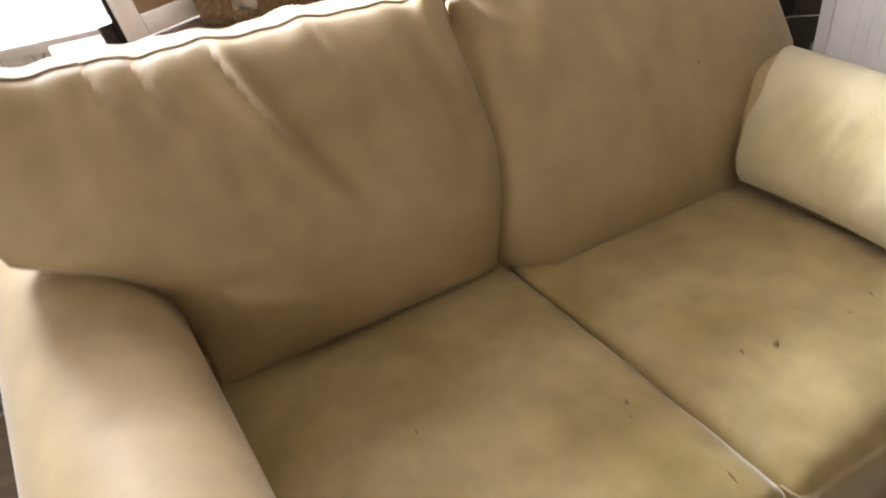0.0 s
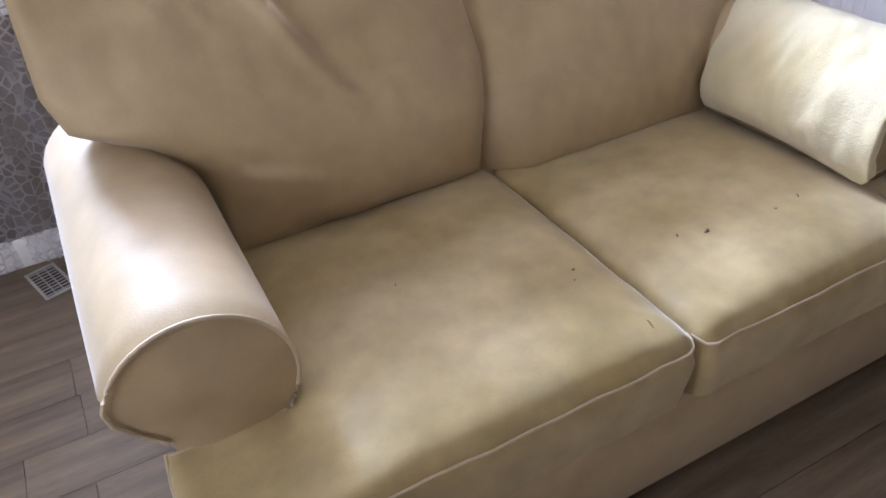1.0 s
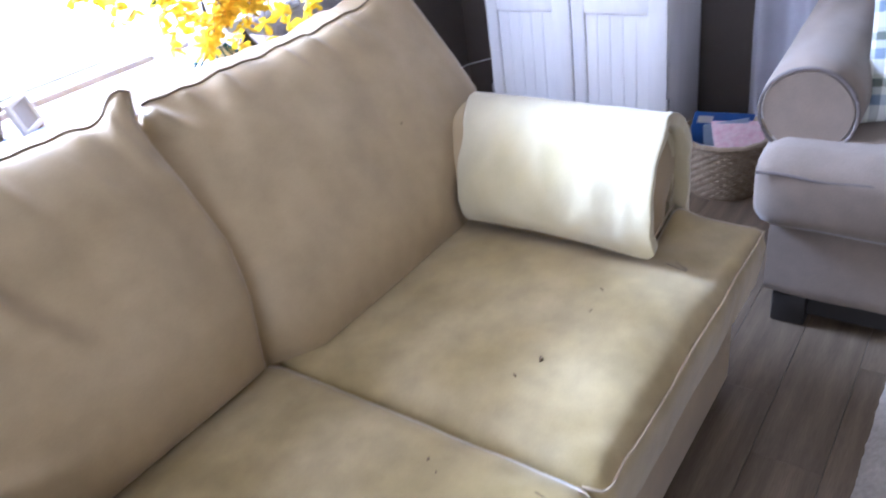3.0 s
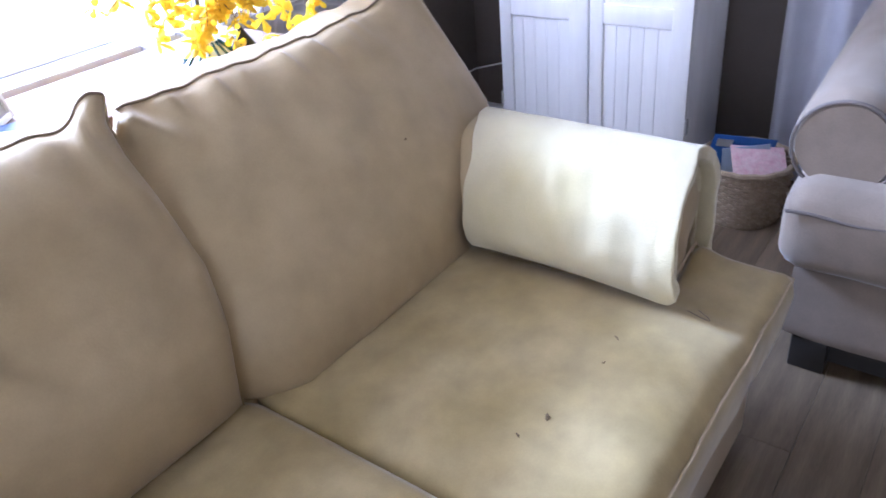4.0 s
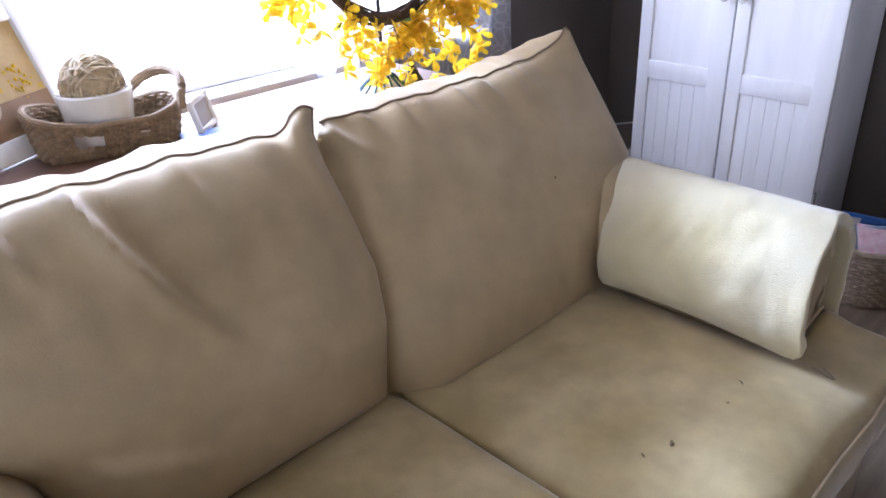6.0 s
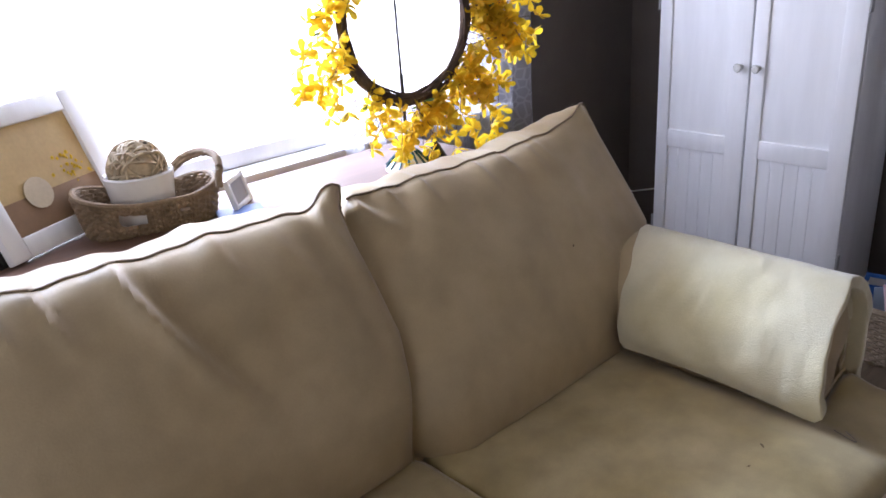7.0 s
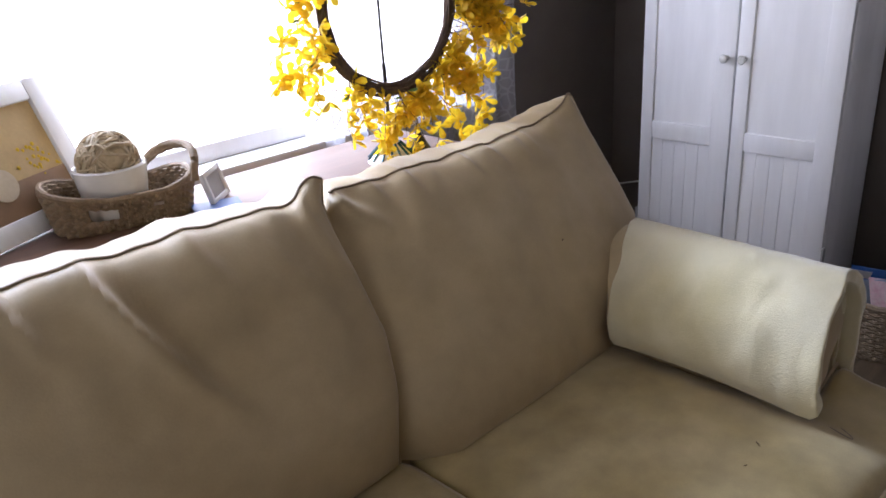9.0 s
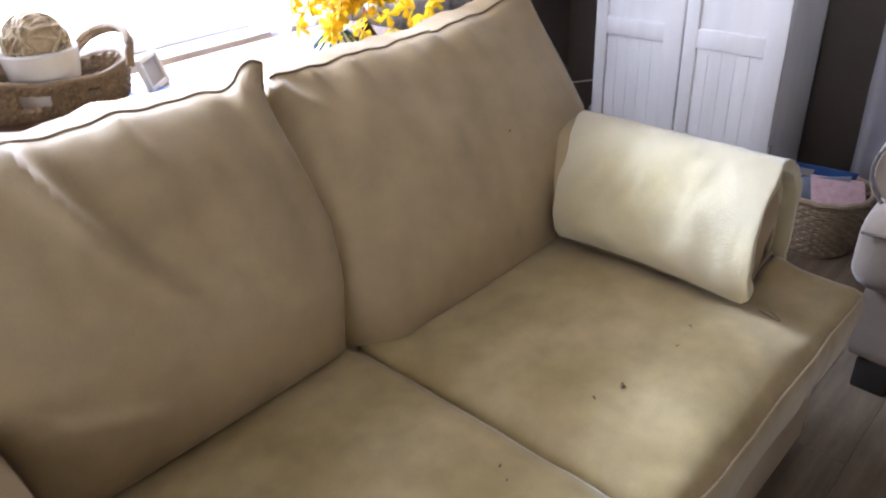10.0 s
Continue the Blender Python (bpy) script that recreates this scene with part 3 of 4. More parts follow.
# ---- table behind the sofa ----
TABLE_Z = 0.845
table = thing("console_table", "reddish brown wooden console table behind the sofa", "table")
part("tabletop", box(-0.60, 0.70, 0.435, 0.765, TABLE_Z - 0.025, TABLE_Z, 0.005), TABLEWOOD, table)
part("apron", box(-0.56, 0.66, 0.455, 0.475, TABLE_Z - 0.11, TABLE_Z - 0.026), TABLEWOOD, table)
part("apron", box(-0.56, 0.66, 0.725, 0.745, TABLE_Z - 0.11, TABLE_Z - 0.026), TABLEWOOD, table)
for lx in (-0.57, 0.62):
    for ly in (0.445, 0.705):
        part("leg", box(lx, lx + 0.05, ly, ly + 0.05, 0.0, TABLE_Z - 0.026, 0.004), TABLEWOOD, table)

# ---- things on the table ----
GOLD = material("tan_print_ground", (0.58, 0.43, 0.20), 0.5, (0.48, 0.34, 0.15), 8, 0.5, fine=0.08)
PRINTBROWN = material("brown_print_band", (0.28, 0.17, 0.09), 0.5, fine=0.1)
PRINTWHITE = material("pale_print_shape", (0.62, 0.52, 0.36), 0.5, fine=0.1)
YELLOW = material("yellow_petals", (0.80, 0.60, 0.03), 0.55, (0.70, 0.45, 0.015), 30, 0.6, fine=0.12, vary=0.1)
def thin(m, share):
    """Lets light through a petal or leaf."""
    n, link = m.node_tree.nodes, m.node_tree.links.new
    tr, mix, b = n.new("ShaderNodeBsdfTranslucent"), n.new("ShaderNodeMixShader"), n["Principled BSDF"]
    link(b.inputs["Base Color"].links[0].from_socket, tr.inputs[0])
    mix.inputs[0].default_value = share
    link(b.outputs[0], mix.inputs[1])
    link(tr.outputs[0], mix.inputs[2])
    link(mix.outputs[0], n["Material Output"].inputs[0])


thin(YELLOW, 0.55)
LEAF = material("green_leaf", (0.13, 0.22, 0.04), 0.55, fine=0.2)
TWIG = material("dark_grapevine", (0.125, 0.08, 0.052), 0.8, (0.05, 0.03, 0.02), 40, 0.6, 0.4, 160, fine=0.2)
THINTWIG = material("thin_brown_twig", (0.16, 0.10, 0.06), 0.8, fine=0.2)
SEAGRASS = material("seagrass_weave", (0.30, 0.215, 0.13), 0.75, (0.17, 0.115, 0.065), 45, 0.6, 0.5, 220, fine=0.25)
WICKER = material("greyed_wicker", (0.46, 0.37, 0.26), 0.7, (0.28, 0.22, 0.15), 40, 0.6, 0.4, 220, fine=0.25)
CERAMIC = material("white_ceramic", (0.80, 0.79, 0.77), 0.25, fine=0.02)
RATTAN = material("pale_rattan", (0.55, 0.45, 0.30), 0.65, (0.40, 0.31, 0.19), 60, 0.6, fine=0.15)
TEAL = material("dark_teal_glaze", (0.03, 0.10, 0.13), 0.2, fine=0.05)
BLUEPAPER = material("blue_card", (0.08, 0.16, 0.42), 0.5, fine=0.08)


def picture():
    pic = thing("picture_frame", "white framed still-life print in tan and brown leaning against the window", "picture frame")
    w, h, b = 0.345, 0.305, 0.044
    bm = bmesh.new()
    for x0, x1, z0, z1 in ((-w / 2, -w / 2 + b, 0, h), (w / 2 - b, w / 2, 0, h), (-w / 2 + b, w / 2 - b, 0, b), (-w / 2 + b, w / 2 - b, h - b, h)):
        box(x0, x1, -0.012, 0.010, z0, z1, 0.004, bm=bm)
    part("frame", bm, WHITE, pic)
    part("print", box(-w / 2 + b - 0.004, w / 2 - b + 0.004, -0.001, 0.004, b - 0.004, h - b + 0.004), GOLD, pic, "tan printed ground")
    part("print_table", box(-w / 2 + b - 0.002, w / 2 - b + 0.002, -0.003, -0.0012, b - 0.002, b + 0.07), PRINTBROWN, pic, "brown band of the print")
    disc = lathe([(0.0, 0.0), (0.034, 0.0), (0.034, 0.001), (0, 0.001)], 20)
    bmesh.ops.transform(disc, matrix=pose(-0.035, -0.0045, 0.115, 90, 0, 0), verts=disc.verts)
    part("print_bowl", disc, PRINTWHITE, pic, "pale round shape in the print")
    fl = bmesh.new()
    for k in range(26):
        fleck = lathe([(0.0, 0.0), (random.uniform(0.002, 0.0055), 0.0), (0.0, 0.0008)], 7)
        bmesh.ops.transform(fleck, matrix=pose(random.gauss(0.07, 0.02), -0.0034, random.gauss(0.15, 0.02), 90, 0, 0), verts=fleck.verts)
        merge(fl, fleck)
    tagged(part("print_flowers", fl, YELLOW, pic, "yellow flecks in the print"), kind="stuff")
    part("backing", box(-w / 2 - 0.004, w / 2 - 0.02, 0.012, 0.018, 0.01, h - 0.02), DARKWOOD, pic, "black backing board")
    stand = box(-w / 2 - 0.035, -w / 2 + 0.05, 0.02, 0.028, 0.0, 0.05)
    part("easel_leg", stand, DARKWOOD, pic)
    pic.matrix_basis = pose(-0.30, 0.718, TABLE_Z + 0.004, -20, 0, 28)


picture()


def woven_wall(points, rows, parent, rim, holes=(), bead=0.0075):
    """A closed loop of woven strands laid row on row under a rim of height rim(point); holes: (from, to, low, high) along the loop and up, as shares of the height."""
    n = len(points)
    for r in range(rows):
        share = (r + 0.5) / rows
        run = []
        for k in range(n + 1):
            f = (k % n) / n
            p = Vector(points[k % n])
            if any(a <= f <= b and lo <= share <= hi for a, b, lo, hi in holes):
                if len(run) > 1:
                    part("strand", tube(run, bead, 5), SEAGRASS, parent)
                run = []
                continue
            d = (Vector(points[(k + 1) % n]) - p).normalized()
            out = Vector((d.y, -d.x, 0))
            z = 0.004 + rim(p) * share + 0.0015 * fbm(k * 0.7, r, 2)
            run.append(Vector((p.x, p.y, z)) + out * (0.0035 * (1 if (k + r) % 2 else -1) + 0.016 * share))
        if len(run) > 1:
            part("strand", tube(run, bead, 5), SEAGRASS, parent)


def tray():
    tr = thing("woven_tray", "brown seagrass tray with looped handles on the table", "basket")
    w, d, r = 0.262, 0.132, 0.056
    loop = []
    for cx, cy, a0 in ((w / 2 - r, -d / 2 + r, -90), (w / 2 - r, d / 2 - r, 0), (-w / 2 + r, d / 2 - r, 90), (-w / 2 + r, -d / 2 + r, 180)):
        for k in range(5):
            a = radians(a0 + k * 22.5)
            loop.append((cx + r * math.cos(a), cy + r * math.sin(a)))
    pts = []
    for k in range(len(loop)):
        p, q = loop[k], loop[(k + 1) % len(loop)]
        m = max(1, int(math.hypot(q[0] - p[0], q[1] - p[1]) / 0.0085))
        pts += [(p[0] + (q[0] - p[0]) * i / m, p[1] + (q[1] - p[1]) * i / m, 0) for i in range(m)]
    n = len(pts)

    def rim(p):
        """The rim sags in the middle and climbs into the handles at both ends."""
        return 0.060 + 0.030 * max(0.0, (-p[0] - 0.02) / 0.11) ** 1.3 + 0.016 * max(0.0, (p[0] - 0.07) / 0.06)
    where = lambda x0, x1: [k / n for k, p in enumerate(pts) if p[1] < -d / 2 + 0.004 and x0 < p[0] < x1]
    front1, front2 = where(-0.074, -0.018), where(0.050, 0.070)
    woven_wall(pts, 10, tr, rim, [(min(front1), max(front1), 0.30, 0.78), (min(front2), max(front2), 0.55, 0.8)])
    flare = lambda p, e: (p[0] * (1 + e / 0.13), p[1] * (1 + e / 0.066))
    part("rim", tube([(*flare(p, 0.016), rim(p) + 0.008) for p in pts], 0.0065, 7, closed=True), SEAGRASS, tr)
    part("bottom", box(-w / 2 + 0.01, w / 2 - 0.01, -d / 2 + 0.01, d / 2 - 0.01, 0.0, 0.006), SEAGRASS, tr)
    for s, top in ((1, 0.066),):
        for off, thick in ((0.0, 0.0085), (0.008, 0.006)):
            arch = [(s * (w / 2 + 0.012 + off * 0.5 + 0.022 * math.sin(math.pi * k / 20) - 0.085 * (k / 20) ** 2), -(0.074 - off) * math.cos(math.pi * k / 20),
                     0.074 + (top - off) * math.sin(math.pi * k / 20) ** 0.5 + 0.0015 * (k % 2)) for k in range(21)]
            part("handle", tube(arch, thick, 8), SEAGRASS, tr, "looped woven handle")
    tr.matrix_basis = pose(-0.152, 0.664, TABLE_Z, 0, 0, -15)


tray()
bowl = thing("bowl", "plain white ceramic bowl standing in the tray", "bowl", (-0.160, 0.668, TABLE_Z + 0.008))
part("bowl_wall", lathe([(0.0, 0.0), (0.054, 0.0), (0.060, 0.008), (0.072, 0.094), (0.074, 0.112), (0.071, 0.116), (0.067, 0.112), (0.064, 0.090), (0.054, 0.016), (0.0, 0.012)], 40), CERAMIC, bowl)


def rattan_ball():
    ball = thing("rattan_ball", "pale wound rattan ball resting in the white bowl", "ball")
    bm = bmesh.new()
    bmesh.ops.create_icosphere(bm, subdivisions=3, radius=0.0565)
    part("core", bm, RATTAN, ball)
    for _ in range(48):
        ax = Vector((random.gauss(0, 1), random.gauss(0, 1), random.gauss(0, 1))).normalized()
        s = ax.orthogonal().normalized()
        u = ax.cross(s)
        off = random.uniform(-0.035, 0.035)
        rr = math.sqrt(0.0595 ** 2 - off * off)
        a0, span = random.uniform(0, 6.28), random.uniform(2.2, 5)
        part("strand", tube([ax * off + (s * math.cos(a0 + span * k / 26) + u * math.sin(a0 + span * k / 26)) * (rr + 0.002 * math.sin(k * 0.9)) for k in range(27)], 0.0034, 5), RATTAN, ball)
    ball.matrix_basis = pose(-0.160, 0.668, TABLE_Z + 0.008 + 0.122)


rattan_ball()
card = thing("small_frame", "small white tabletop frame standing open on the table", "picture frame")
cb = bmesh.new()
for x0, x1, z0, z1 in ((-0.05, -0.038, 0, 0.075), (0.038, 0.05, 0, 0.075), (-0.038, 0.038, 0, 0.012), (-0.038, 0.038, 0.063, 0.075)):
    box(x0, x1, -0.006, 0.006, z0, z1, 0.002, bm=cb)
part("frame", cb, WHITE, card)
# grey panel added for the dim inside of the open frame
part("print", box(-0.039, 0.039, -0.001, 0.002, 0.011, 0.064), GREYSIDE, card, "grey panel for the frame's dark inside")
card.matrix_basis = pose(0.040, 0.60, TABLE_Z + 0.002, -14, 0, 42)
env = thing("blue_booklet", "blue booklet lying on the table beside the tray", "booklet", (0.005, 0.555, TABLE_Z), -20)
part("pages", box(-0.05, 0.05, -0.035, 0.035, 0.001, 0.006), CERAMIC, env)
part("cover", box(-0.051, 0.051, -0.036, 0.036, 0.006, 0.008), BLUEPAPER, env)

# ---- wreath on its stand ----
WC = Vector((0.485, 0.485, 1.222))
stand = thing("wreath_stand", "slim dark metal stand with ribbed white and teal foot", "stand", (WC.x - 0.01, WC.y + 0.03, TABLE_Z))
part("pole", tube([(0, 0, 0.06), (0, 0, 0.60)], 0.0032, 8), DARKWOOD, stand)
part("sleeve", tube([(0, 0, 0.05), (0, 0, 0.24)], 0.005, 8), DARKWOOD, stand)
part("hook", tube([(0, 0.0, 0.595)] + [(0, -0.02 + 0.02 * math.cos(a), 0.595 + 0.02 * math.sin(a)) for a in np.linspace(0.1, 3.6, 12)], 0.003, 6), DARKWOOD, stand)
part("foot", lathe([(0.0, 0.0), (0.062, 0.0), (0.060, 0.008), (0.045, 0.022), (0.022, 0.045), (0.010, 0.06), (0.0, 0.062)], 32), CERAMIC, stand, "white flared foot")
for k in range(14):
    a = 2 * math.pi * k / 14
    part("rib", tube([(0.061 * math.cos(a), 0.061 * math.sin(a), 0.009), (0.046 * math.cos(a), 0.046 * math.sin(a), 0.0235), (0.023 * math.cos(a), 0.023 * math.sin(a), 0.0465)], 0.003, 5), TEAL, stand)
cone = thing("dark_cone", "small black cone ornament beside the wreath stand", "ornament", (WC.x + 0.075, WC.y + 0.02, TABLE_Z))
part("cone_body", lathe([(0.0, 0.0), (0.035, 0.0), (0.034, 0.006), (0.006, 0.055), (0.0, 0.06)], 20), DARKWOOD, cone)


def wreath():
    wr = thing("wreath", "grapevine wreath with yellow forsythia sprays hanging on a stand", "wreath", WC)
    bm = bmesh.new()
    for s in range(26):
        ph, tw, rr = random.uniform(0, 6.28), random.choice((-3, -2, 2, 3, 4)), random.uniform(0.004, 0.012)
        base = random.uniform(0.214, 0.229)
        pts = []
        for k in range(72):
            a = 2 * math.pi * k / 72
            m = base + rr * math.cos(tw * a + ph) + 0.003 * math.sin(7 * a + s)
            pts.append((m * math.cos(a), rr * 0.9 * math.sin(tw * a + ph), m * math.sin(a)))
        tube(pts, random.uniform(0.003, 0.0055), 5, bm, closed=True)
    bmesh.ops.scale(bm, vec=(0.88, 0.88, 0.88), verts=bm.verts)
    part("vine_ring", bm, TWIG, wr, "dark twisted grapevine ring")
    twigs, blooms, leaves = bmesh.new(), bmesh.new(), bmesh.new()

    def petal(bm, at, d, side, length, width, droop):
        up = d.cross(side).normalized()
        rim = ((0.0, 0.12), (0.40, 0.72), (0.74, 1.0), (0.98, 0.45), (0.98, -0.45), (0.74, -1.0), (0.40, -0.72), (0.0, -0.12))
        vs = [bm.verts.new(at + d * length * a + side * width * b + up * droop * a * a) for a, b in rim]
        c = bm.verts.new(at + d * length * 0.55 - up * width * 0.35 + up * droop * 0.3)
        for k in range(8):
            bm.faces.new((vs[k], vs[(k + 1) % 8], c))

    def flower(at, axis):
        s = axis.orthogonal().normalized()
        u = axis.cross(s)
        turn = random.uniform(0, 1.6)
        L = random.uniform(0.029, 0.044)
        for k in range(4):
            a = turn + k * math.pi / 2
            out = (s * math.cos(a) + u * math.sin(a))
            d = (out + axis * random.uniform(0.3, 0.9)).normalized()
            petal(blooms, at, d, axis.cross(out).normalized(), L, L * 0.27, random.uniform(-0.006, 0.006))
    for s in range(90):
        a = random.uniform(0, 2 * math.pi) if s < 64 else random.uniform(-1.0, 0.9)
        lean = random.uniform(-1.15, 1.15) if s < 64 else random.uniform(-0.5, 0.5)
        r0 = random.uniform(0.215, 0.245)
        p = Vector((r0 * math.cos(a), random.uniform(-0.03, 0.01), r0 * math.sin(a)))
        d = Vector((math.cos(a + lean), random.uniform(-0.35, 0.1), math.sin(a + lean)))
        n = random.randint(7, 12) if s < 64 else random.randint(13, 21)
        step = random.uniform(0.013, 0.018)
        pts = [p.copy()]
        for k in range(n):
            d = (d + Vector((random.gauss(0, 0.13), random.gauss(0, 0.08), random.gauss(0, 0.13) - 0.05))).normalized()
            p = p + d * step
            if math.hypot(p.x, p.z) < 0.215:
                p = Vector((p.x, p.y, p.z)) * (0.215 / max(0.05, math.hypot(p.x, p.z)))
            pts.append(p.copy())
            if random.random() < (0.56 if s < 64 else 0.33):
                ax = Vector((random.gauss(0, 0.8), -0.8 + random.gauss(0, 0.4), random.gauss(-0.2, 0.7))).normalized()
                flower(p + ax * 0.006, ax)
            if random.random() < 0.14 and math.hypot(p.x, p.z) < 0.30:
                side = Vector((random.gauss(0, 1), random.gauss(0, 1), random.gauss(0, 1))).normalized()
                petal(leaves, p, (d + side * 0.8).normalized(), side.cross(d).normalized(), 0.032, 0.006, 0.004)
        tube(pts, 0.0014, 4, twigs, taper=lambda t: 1.2 - 0.7 * t)
    # bare fine twigs under and right of the ring
    for s in range(70):
        a = random.uniform(-2.6, 0.5)
        r0 = random.uniform(0.22, 0.25)
        p = Vector((r0 * math.cos(a), random.uniform(-0.01, 0.03), r0 * math.sin(a)))
        d = Vector((math.cos(a + random.uniform(-0.9, 0.9)), random.uniform(-0.1, 0.2), math.sin(a + random.uniform(-0.9, 0.9))))
        pts = [p.copy()]
        for k in range(8):
            d = (d + Vector((random.gauss(0, 0.16), random.gauss(0, 0.1), random.gauss(0, 0.16)))).normalized()
            p = p + d * 0.016
            pts.append(p.copy())
        tube(pts, 0.001, 4, twigs)
    for sheet in (twigs, blooms, leaves):
        bmesh.ops.scale(sheet, vec=(0.88, 0.88, 0.88), verts=sheet.verts)
    tagged(part("twig_spray", twigs, THINTWIG, wr, "fine brown twigs", smooth=False), kind="stuff")
    tagged(part("blossoms", blooms, YELLOW, wr, "small yellow four-petalled blossoms", smooth=False), kind="stuff")
    tagged(part("leaves", leaves, LEAF, wr, "few green leaves", smooth=False), kind="stuff")


wreath()

# ---- armchair ----
GREYCLOTH = material("grey_taupe_chenille", (0.28, 0.225, 0.178), 0.75, (0.19, 0.152, 0.118), 6, 0.6, 0.25, 260, spec=0.3, sheen=0.35, fine=0.1)
GREYPIPE = material("dark_taupe_cord", (0.16, 0.135, 0.125), 0.8, fine=0.1)


def soft_box(x0, x1, y0, y1, z0, z1, r, puff, seed, n=18):
    """A padded block: rounded edges, swollen faces."""
    bm = bmesh.new()
    bmesh.ops.create_cube(bm, size=2)
    bmesh.ops.subdivide_edges(bm, edges=bm.edges[:], cuts=n, use_grid_fill=True)
    c = Vector(((x0 + x1) / 2, (y0 + y1) / 2, (z0 + z1) / 2))
    h = Vector(((x1 - x0) / 2, (y1 - y0) / 2, (z1 - z0) / 2))
    for v in bm.verts:
        p = Vector((v.co.x * h.x, v.co.y * h.y, v.co.z * h.z))
        core = Vector([max(-h[k] + r, min(h[k] - r, p[k])) for k in range(3)])
        d = p - core
        if d.length > 1e-6:
            p = core + d.normalized() * min(r, max(abs(d.x), abs(d.y), abs(d.z)))
        u = [v.co.x, v.co.y, v.co.z]
        k = max(range(3), key=lambda q: abs(u[q]))
        a, b = [q for q in range(3) if q != k]
        p[k] += (1 if u[k] > 0 else -1) * puff * (1 - u[a] ** 2) * (1 - u[b] ** 2)
        p += Vector((0, 0, 0.004 * fbm(p.x * 6 + seed, p.y * 6, p.z * 6)))
        v.co = c + p
    return bm


def armchair():
    ch = thing("armchair", "grey-taupe upholstered armchair with rolled arms on dark feet", "armchair")
    ya, yb = -1.50, -0.605
    part("base", soft_box(1.10, 1.95, ya + 0.01, yb - 0.012, 0.092, 0.300, 0.02, 0.004, 1.0, 10), GREYCLOTH, ch)
    part("seat_cushion", soft_box(1.055, 1.75, ya - 0.01, yb + 0.022, 0.300, 0.505, 0.055, 0.016, 2.0), GREYCLOTH, ch, "thick boxed seat cushion")
    part("piping", tube([(1.052, yb + 0.01 - (yb - ya) * k / 30, 0.462 + 0.003 * math.sin(k)) for k in range(31)], 0.004, 6), GREYPIPE, ch)
    part("plinth", box(1.135, 1.92, ya + 0.05, yb - 0.05, 0.03, 0.093), DARKWOOD, ch)
    for fx in (1.112, 1.86):
        for fy in (ya + 0.03, yb - 0.125):
            part("foot", box(fx, fx + 0.07, fy, fy + 0.085, 0.0, 0.093, 0.006), DARKWOOD, ch, "square black foot")
    for s, yc in ((1, -0.668), (-1, ya + 0.068)):
        bm = bmesh.new()
        R, zc, nx = 0.113, 0.592, 22

        def place(i, j):
            t = i / (nx - 1)
            a = 2 * math.pi * j / 40
            soft = 1 - 0.13 * max(0, 1 - t / 0.06) ** 2
            sink = 0.02 * (1 - t)
            return Vector((1.17 + 0.72 * t, yc + R * 1.02 * soft * math.cos(a), zc - sink + 0.07 * t + R * soft * math.sin(a) + 0.005 * fbm(t * 5, a, yc)))
        _, vs = grid(nx, 40, place, bm, False, True)
        bm.faces.new(vs[0])
        bm.faces.new(vs[-1])
        a_ = part("arm", bm, GREYCLOTH, ch, "rolled arm with a round front")
        part("piping", tube([Vector((1.172, yc + R * 0.96 * math.cos(2 * math.pi * k / 40), zc - 0.02 + R * 0.96 * math.sin(2 * math.pi * k / 40))) for k in range(40)], 0.0045, 6, closed=True), GREYPIPE, a_)
        part("arm_panel", box(1.20, 1.88, yc - 0.05, yc + 0.05, 0.29, 0.52, 0.01), GREYCLOTH, ch)
    part("backrest", soft_box(1.66, 1.93, ya + 0.14, yb - 0.14, 0.46, 0.98, 0.08, 0.02, 6.0), GREYCLOTH, ch)


armchair()


def plaid():
    m = material("blue_white_plaid", (0.7, 0.7, 0.7), 0.85)
    t = m.node_tree
    n, link = t.nodes, t.links.new
    co, sep = n.new("ShaderNodeTexCoord"), n.new("ShaderNodeSeparateXYZ")
    link(co.outputs["Object"], sep.inputs[0])
    prev = None
    for axis in (1, 2):
        mul, mod, ramp = n.new("ShaderNodeMath"), n.new("ShaderNodeMath"), n.new("ShaderNodeValToRGB")
        mul.operation, mul.inputs[1].default_value = "MULTIPLY", 9.5
        mod.operation = "FRACT"
        link(sep.outputs[axis], mul.inputs[0])
        link(mul.outputs[0], mod.inputs[0])
        ramp.color_ramp.interpolation = "CONSTANT"
        e = ramp.color_ramp.elements
        e[0].position, e[0].color = 0, (0.75, 0.76, 0.74, 1)
        e[1].position, e[1].color = 0.32, (0.20, 0.28, 0.42, 1)
        for p, c in ((0.55, (0.62, 0.64, 0.62, 1)), (0.72, (0.10, 0.12, 0.10, 1)), (0.9, (0.6, 0.6, 0.5, 1))):
            k = e.new(p)
            k.color = c
        link(mod.outputs[0], ramp.inputs[0])
        if prev is None:
            prev = ramp.outputs[0]
        else:
            mix = n.new("ShaderNodeMix")
            mix.data_type = "RGBA"
            mix.inputs[0].default_value = 0.5
            link(prev, mix.inputs[6])
            link(ramp.outputs[0], mix.inputs[7])
            link(mix.outputs[2], n["Principled BSDF"].inputs["Base Color"])
    return m


